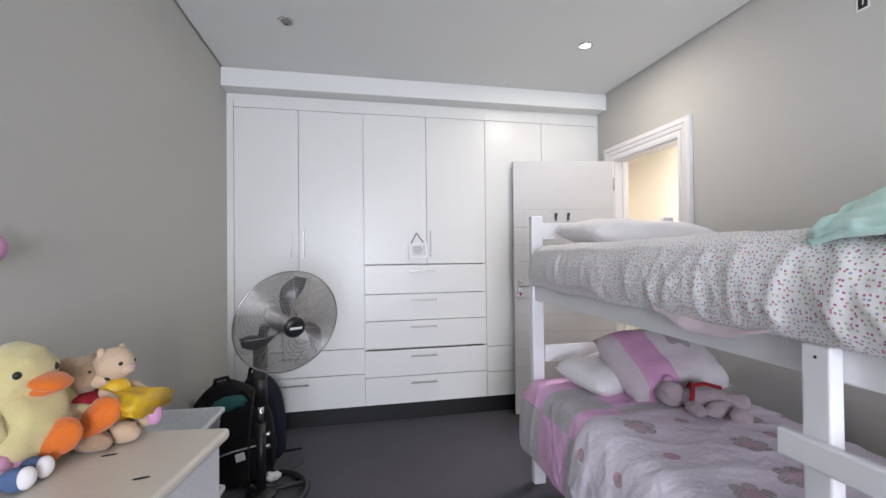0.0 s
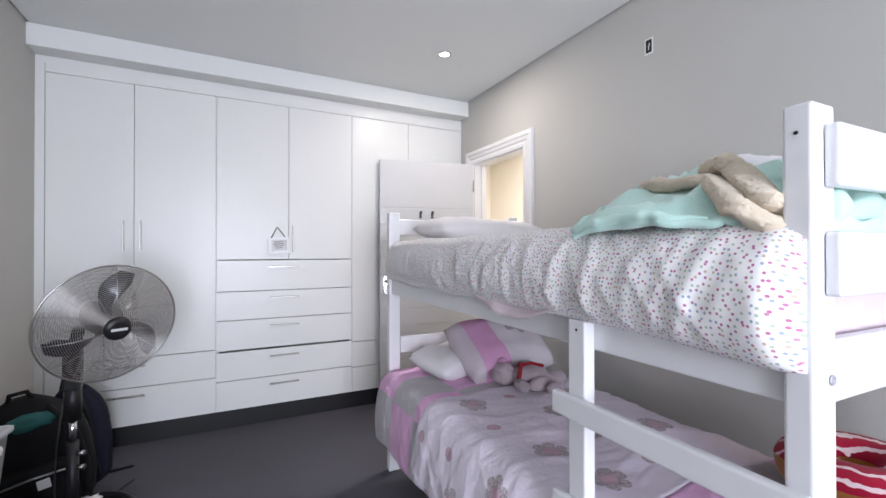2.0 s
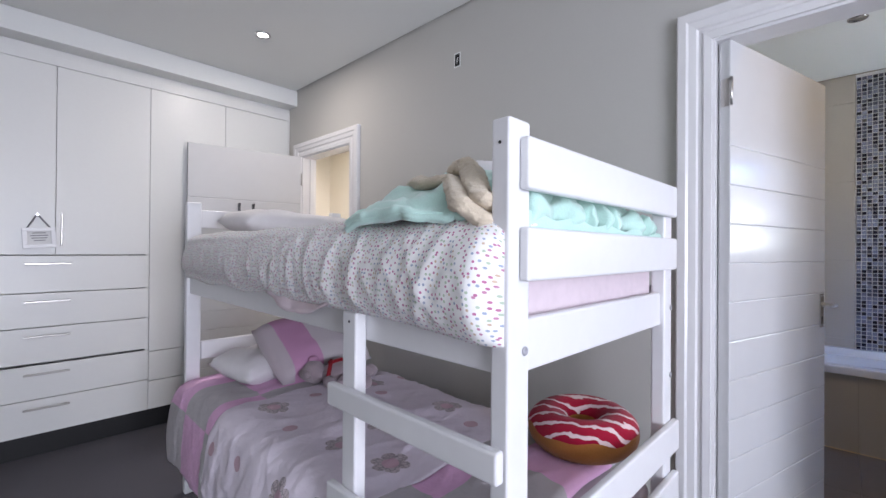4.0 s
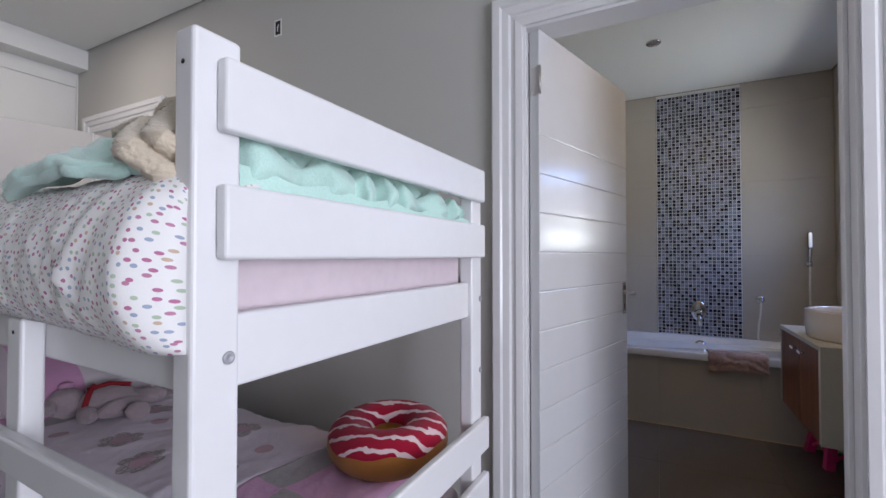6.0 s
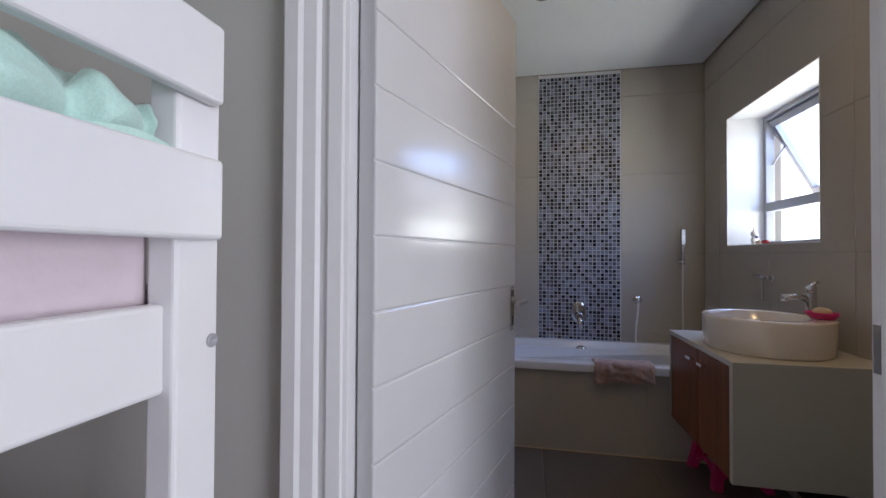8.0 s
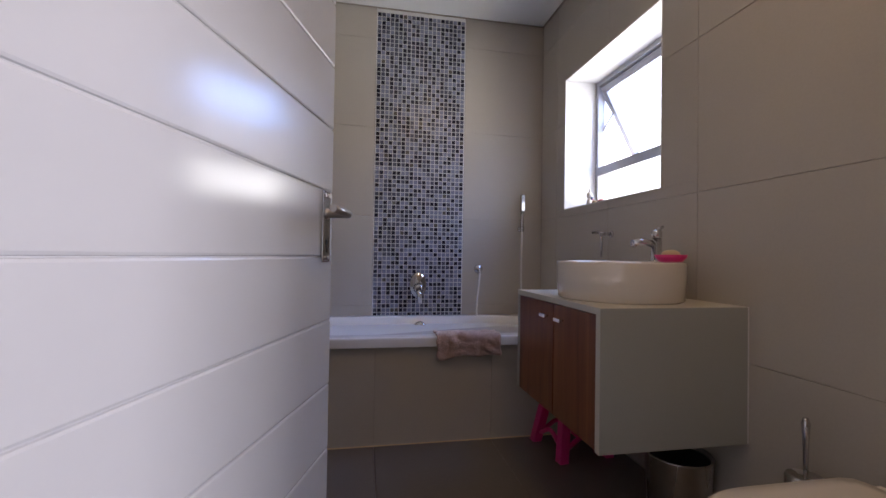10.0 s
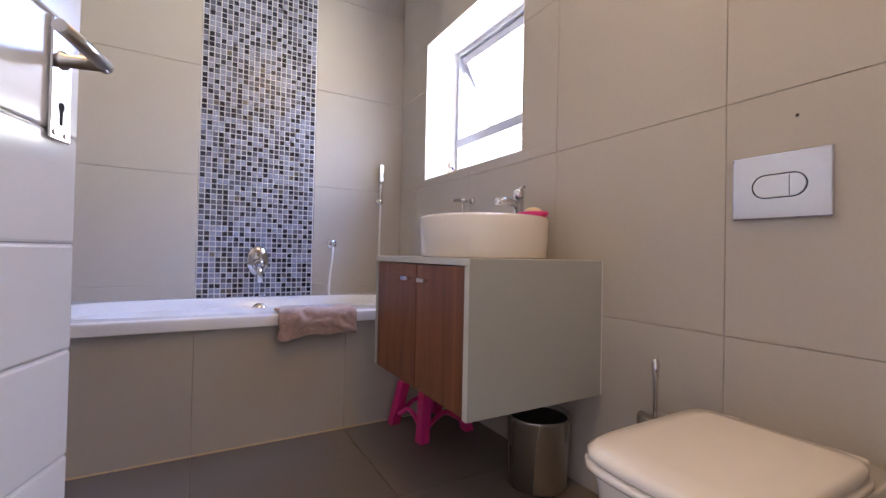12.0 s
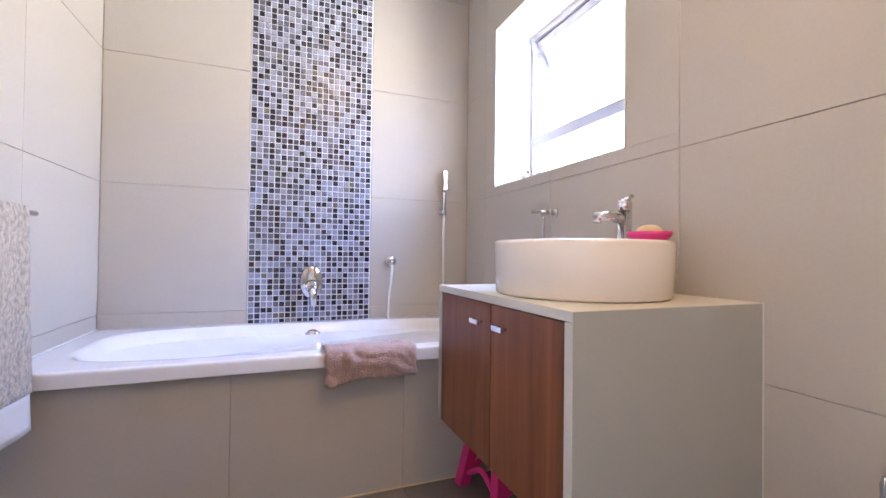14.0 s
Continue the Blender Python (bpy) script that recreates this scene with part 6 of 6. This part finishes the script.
tagged(part("soap_bar", bm, M_SOAP), "cream bar of soap in a pink dish", "soap").matrix_basis = pose(3.752, -1.318, VZ1 + 0.149, 0, 0, 20)

hook = thing("towel_hook", pose(4.345, BY0, 1.085), "chrome wall arm with a drooping ring beside the window", "towel hook")
bm = bmesh.new()
lathe(bm, [(0.0, 0.008), (0.017, 0.007), (0.019, 0.0)], 20, turn(-90, 0, 0))
tube(bm, [(0, 0.004, 0), (0, 0.045, 0.002)], 0.008, 12)
part("rose", bm, M_CHROME, hook)
bm = bmesh.new()
tube(bm, [(-0.008, 0.045, 0.0), (0.05, 0.045, 0.010), (0.105, 0.045, 0.012)], [0.009, 0.008, 0.009], 12)
part("arm", bm, M_CHROME, hook)
bm = bmesh.new()
tube(bm, [(0.03, 0.047, 0.002), (0.015, 0.049, -0.025), (0.012, 0.048, -0.075), (0.02, 0.046, -0.12)], 0.005, 10)
part("drop", bm, M_CHROME, hook)

# ---- toilet, flush plate, brush, bin, stool ----
wc = thing("toilet", pose(2.986, BY0, 0), "white wall-hung toilet with its lid closed", "toilet")


def dshape(w, y0, y1, z, e=3.2, n=56):
    """A plan that is square at the wall and rounded in front."""
    out = []
    for k in range(n):
        a = k * math.tau / n
        c, s = math.cos(a), math.sin(a)
        ee = 12 if s < 0 else e + 1.6
        q = (abs(c) ** ee + abs(s) ** ee) ** (-1 / ee)
        out.append((w / 2 * q * c, (y0 + y1) / 2 + (y1 - y0) / 2 * q * s, z))
    return out


bm = bmesh.new()
loft(bm, [dshape(0.20, 0.001, 0.24, 0.115), dshape(0.25, 0.001, 0.34, 0.15), dshape(0.31, 0.001, 0.46, 0.24), dshape(0.345, 0.001, 0.525, 0.33), dshape(0.336, 0.001, 0.540, 0.395), dshape(0.334, 0.001, 0.538, 0.402)])
part("bowl", bm, M_CERAMIC, wc)
bm = bmesh.new()
loft(bm, [dshape(0.332, 0.112, 0.556, 0.4035, 3.6), dshape(0.340, 0.110, 0.561, 0.410, 3.6), dshape(0.338, 0.111, 0.560, 0.421, 3.6)])
part("seat", bm, M_CERAMIC, wc)
bm = bmesh.new()
loft(bm, [dshape(0.320, 0.118, 0.552, 0.4225, 3.8), dshape(0.328, 0.114, 0.558, 0.428, 3.8), dshape(0.326, 0.116, 0.557, 0.442, 3.8), dshape(0.306, 0.126, 0.546, 0.450, 3.8), dshape(0.23, 0.16, 0.49, 0.4535, 3.2)])
part("lid", bm, M_CERAMIC, wc, "closed rounded lid")
for sx in (-0.11, 0.11):
    bm = bmesh.new()
    bx(bm, (sx - 0.03, 0.062, 0.4025), (sx + 0.03, 0.105, 0.432), 0.008, 3)
    part("hinge", bm, M_CERAMIC, wc)

fp = thing("flush_plate", pose(3.023, BY0, 0.992), "mirror chrome dual flush plate on the tiles", "flush plate")
part("plate", box((-0.101, 0.0002, -0.079), (0.101, 0.011, 0.079), 0.003, 2), M_MIRROR, fp)


def stadium(w, h, n=14):
    pts = []
    for k in range(n + 1):
        a = -math.pi / 2 + math.pi * k / n
        pts.append((w / 2 - h / 2 + h / 2 * math.cos(a), h / 2 * math.sin(a)))
    for k in range(n + 1):
        a = math.pi / 2 + math.pi * k / n
        pts.append((-w / 2 + h / 2 + h / 2 * math.cos(a), h / 2 * math.sin(a)))
    return pts


bm = bmesh.new()
tube(bm, [(x, 0.0115, z) for x, z in stadium(0.110, 0.056)], 0.0016, 6, closed=True)
part("groove", bm, M_DARK, fp)
bm = bmesh.new()
ring = stadium(0.105, 0.051)
loft(bm, [[(x, 0.0112, z) for x, z in ring], [(x, 0.0135, z) for x, z in ring]], smooth=False)
btn = part("button", bm, M_MIRROR, fp, "oval flush button")
part("split_line", box((-0.0225, 0.0136, -0.0245), (-0.0215, 0.0139, 0.0245)), M_DARK, btn)

# small tile hole, its dark inside drawn as a flat disc
bm = bmesh.new()
lathe(bm, [(0.0, 0.0008), (0.0035, 0.0008), (0.004, 0.0)], 12, turn(-90, 0, 0))
tagged(part("wall_plug", bm, M_DARK), "dark disc for the small hole in the tile above the flush plate", "wall plug").matrix_basis = pose(2.992, BY0 - 0.0005, 1.154)

brush = thing("toilet_brush", pose(3.285, -1.365, 0), "steel toilet brush in its holder on the floor", "toilet brush")
bm = bmesh.new()
lathe(bm, [(0.0, 0.0), (0.046, 0.0), (0.047, 0.005), (0.047, 0.365), (0.044, 0.370), (0.018, 0.372), (0.0, 0.372)], 32)
part("holder", bm, M_STEEL, brush)
bm = bmesh.new()
tube(bm, [(0, 0, 0.34), (0, 0, 0.40), (0, 0, 0.47), (0, 0, 0.515), (0, 0, 0.53)], [0.0055, 0.006, 0.008, 0.0105, 0.006], 16)
part("handle", bm, M_CHROME, brush)

wb = thing("waste_bin", pose(3.702, -1.315, 0), "small brushed steel waste bin under the vanity", "waste bin")
bm = bmesh.new()
lathe(bm, [(0.0, 0.002), (0.098, 0.002), (0.103, 0.010), (0.111, 0.236), (0.115, 0.244), (0.113, 0.250), (0.107, 0.248), (0.104, 0.236), (0.097, 0.014), (0.0, 0.012)], 48)
part("drum", bm, M_STEEL, wb)
bm = bmesh.new()
lathe(bm, [(0.1035, 0.236), (0.1030, 0.226), (0.09, 0.03), (0.0, 0.028)], 40)
part("liner", bm, M_BLACK, wb, "dark liner")

stool = thing("step_stool", pose(4.315, -1.205, 0, 0, 0, 6), "hot pink plastic step stool pushed under the vanity", "stool")
bm = bmesh.new()
bx(bm, (-0.11, -0.11, 0.205), (0.11, 0.11, 0.225), 0.012, 3)
part("seat", bm, M_HOTPINK, stool)
for sx in (-1, 1):
    for sy in (-1, 1):
        bm = bmesh.new()
        loft(bm, [[(sx * (0.125 + dx), sy * (0.125 + dy), 0.0) for dx, dy in ((-0.022, -0.022), (0.022, -0.022), (0.022, 0.022), (-0.022, 0.022))], [(sx * (0.09 + dx), sy * (0.09 + dy), 0.206) for dx, dy in ((-0.022, -0.022), (0.022, -0.022), (0.022, 0.022), (-0.022, 0.022))]], smooth=False)
        part("leg", bm, M_HOTPINK, stool)
for a, b in (((-1, -1), (1, -1)), ((-1, 1), (1, 1)), ((-1, -1), (-1, 1)), ((1, -1), (1, 1))):
    bm = bmesh.new()
    pts = [(a[0] * 0.112 + (b[0] - a[0]) * 0.112 * t, a[1] * 0.112 + (b[1] - a[1]) * 0.112 * t, 0.075 + 0.05 * math.cos(math.pi * (2 * t - 1)) * 0.5) for t in [k / 8 for k in range(9)]]
    tube(bm, pts, 0.011, 8)
    part("brace", bm, M_HOTPINK, stool)

# ---- tiles, last ----
BOXES = {}


def unit(w, h):
    key = (round(w, 4), round(h, 4))
    if key not in BOXES:
        bm = box((-w / 2, -h / 2, 0), (w / 2, h / 2, TH - 0.0005), 0.0012, 1)
        BOXES[key] = mesh_of("tile", bm, M_TILE)
    return BOXES[key]


def lay(parent, m, cols, rows, holes, g=0.0018, mesh=unit, mat=None):
    """Tiles on a wall's own plane (m: x across, y up, z out), with joints between them, cut round the holes."""
    for a, b in zip(cols, cols[1:]):
        for c, d in zip(rows, rows[1:]):
            for r in cut_rect((a, c, b, d), holes):
                e = [g / 2 if r[i] in (a, c, b, d) else 0.0 for i in range(4)]
                w, h = r[2] - r[0] - e[0] - e[2], r[3] - r[1] - e[1] - e[3]
                if w < 0.004 or h < 0.004:
                    continue
                ob = new("tile", mesh(w, h))
                ob.parent = parent
                ob.matrix_basis = m @ pose(r[0] + e[0] + w / 2, r[1] + e[1] + h / 2, 0)


ROWS_Z = [0.0, 0.612, 1.222, 1.832, 2.442, 2.652]
lay(w_s, Matrix(((1, 0, 0, 0), (0, 0, 1, BY0 - TH), (0, 1, 0, 0), (0, 0, 0, 1))), [BX0 + 0.013, 3.146, 3.764, 4.382, 5.0, BX1], ROWS_Z, [WIN])
MX0, MX1 = -0.853, -0.224
MAT_E = Matrix(((0, 0, -1, BX1 + TH), (1, 0, 0, 0), (0, 1, 0, 0), (0, 0, 0, 1)))
lay(w_e, MAT_E, [BY0, MX0, MX1, BY1], ROWS_Z, [(MX0, 0.0, MX1, 3.0)])
lay(w_n, Matrix(((1, 0, 0, 0), (0, 0, -1, BY1 + TH), (0, 1, 0, 0), (0, 0, 0, 1))), [BX0 + 0.013, 3.40, 4.01, 4.62, BX1], ROWS_Z, [])
lay(apron, Matrix(((0, 0, -1, AXF + TH), (1, 0, 0, 0), (0, 1, 0, 0), (0, 0, 0, 1))), [BY0 + 0.003, -0.836, -0.229, BY1 - 0.003], [0.0, 0.494], [])


def floor_unit(w, h):
    bm = box((-w / 2, -h / 2, 0), (w / 2, h / 2, TH), 0.0012, 1)
    return mesh_of("tile", bm, M_FLOORTILE)


bath_floor = bpy.data.objects["floor_bathroom"]
lay(bath_floor, Matrix.Translation((0, 0, -TH)), [2.541, 2.62, 3.235, 3.85, AXF], [BY0, -0.836, -0.229, BY1], [], mesh=floor_unit)

# mosaic: small glass squares in a pale bed
tagged(part("trim_mosaic_bed", box((BX1 + 0.002, MX0 + 0.001, 0.53), (BX1 + TH - 0.0005, MX1 - 0.001, 2.652)), M_PALEGROUT), "pale grout bed of the mosaic strip", "mosaic bed", kind="structure")


def chip(name, colour, rough):
    return surface(name, colour, rough, vary=0.10, scale=30, grain=90, bump=0.02, per_object=0.25)


CHIPS = [chip("navy_glass_mosaic", (0.010, 0.011, 0.026), 0.24), chip("slate_glass_mosaic", (0.10, 0.105, 0.145), 0.24), chip("periwinkle_glass_mosaic", (0.27, 0.29, 0.39), 0.24), chip("bronze_glass_mosaic", (0.13, 0.12, 0.10), 0.14)]
NC = 21
PITCH = (MX1 - MX0 - 0.010) / NC
S = PITCH - 0.0052
CHIP_MESH = [mesh_of("mosaic_piece", box((-S / 2, -S / 2, 0), (S / 2, S / 2, 0.0045), 0.0012, 1), c) for c in CHIPS]
strip = tagged(new("mosaic_strip"), "vertical strip of navy, grey and pale glass mosaic above the bath", "mosaic", kind="structure")
rng = random.Random(11)
rest = {k: bmesh.new() for k in range(len(CHIPS))}
z = 0.535 + PITCH / 2
row = 0
while z < 2.652 - PITCH / 2:
    last = 1
    for c in range(NC):
        k = rng.choices(range(4), (0.07 if last == 0 else 0.46, 0.27, 0.41, 0.012))[0]
        last = k
        y = MX0 + 0.005 + PITCH * (c + 0.5)
        if row < 14:
            ob = new("mosaic_piece", CHIP_MESH[k])
            ob.parent = strip
            ob.matrix_basis = Matrix(((0, 0, -1, BX1 + 0.002), (1, 0, 0, y), (0, 1, 0, z), (0, 0, 0, 1)))
        else:
            b = rest[k]
            v = [b.verts.new((x, y + sy * s, z + sz * s)) for x, s in ((BX1 + 0.002, S / 2), (BX1 - 0.0013, S / 2), (BX1 - 0.0025, S / 2 - 0.0012)) for sy, sz in ((-1, -1), (1, -1), (1, 1), (-1, 1))]
            for r in (0, 4):
                for q in range(4):
                    b.faces.new((v[r + q], v[r + (q + 1) % 4], v[r + 4 + (q + 1) % 4], v[r + 4 + q]))
            b.faces.new(v[8:12])
    z += PITCH
    row += 1
for k, b in rest.items():
    tagged(part("mosaic_field", b, CHIPS[k], strip), kind="stuff")
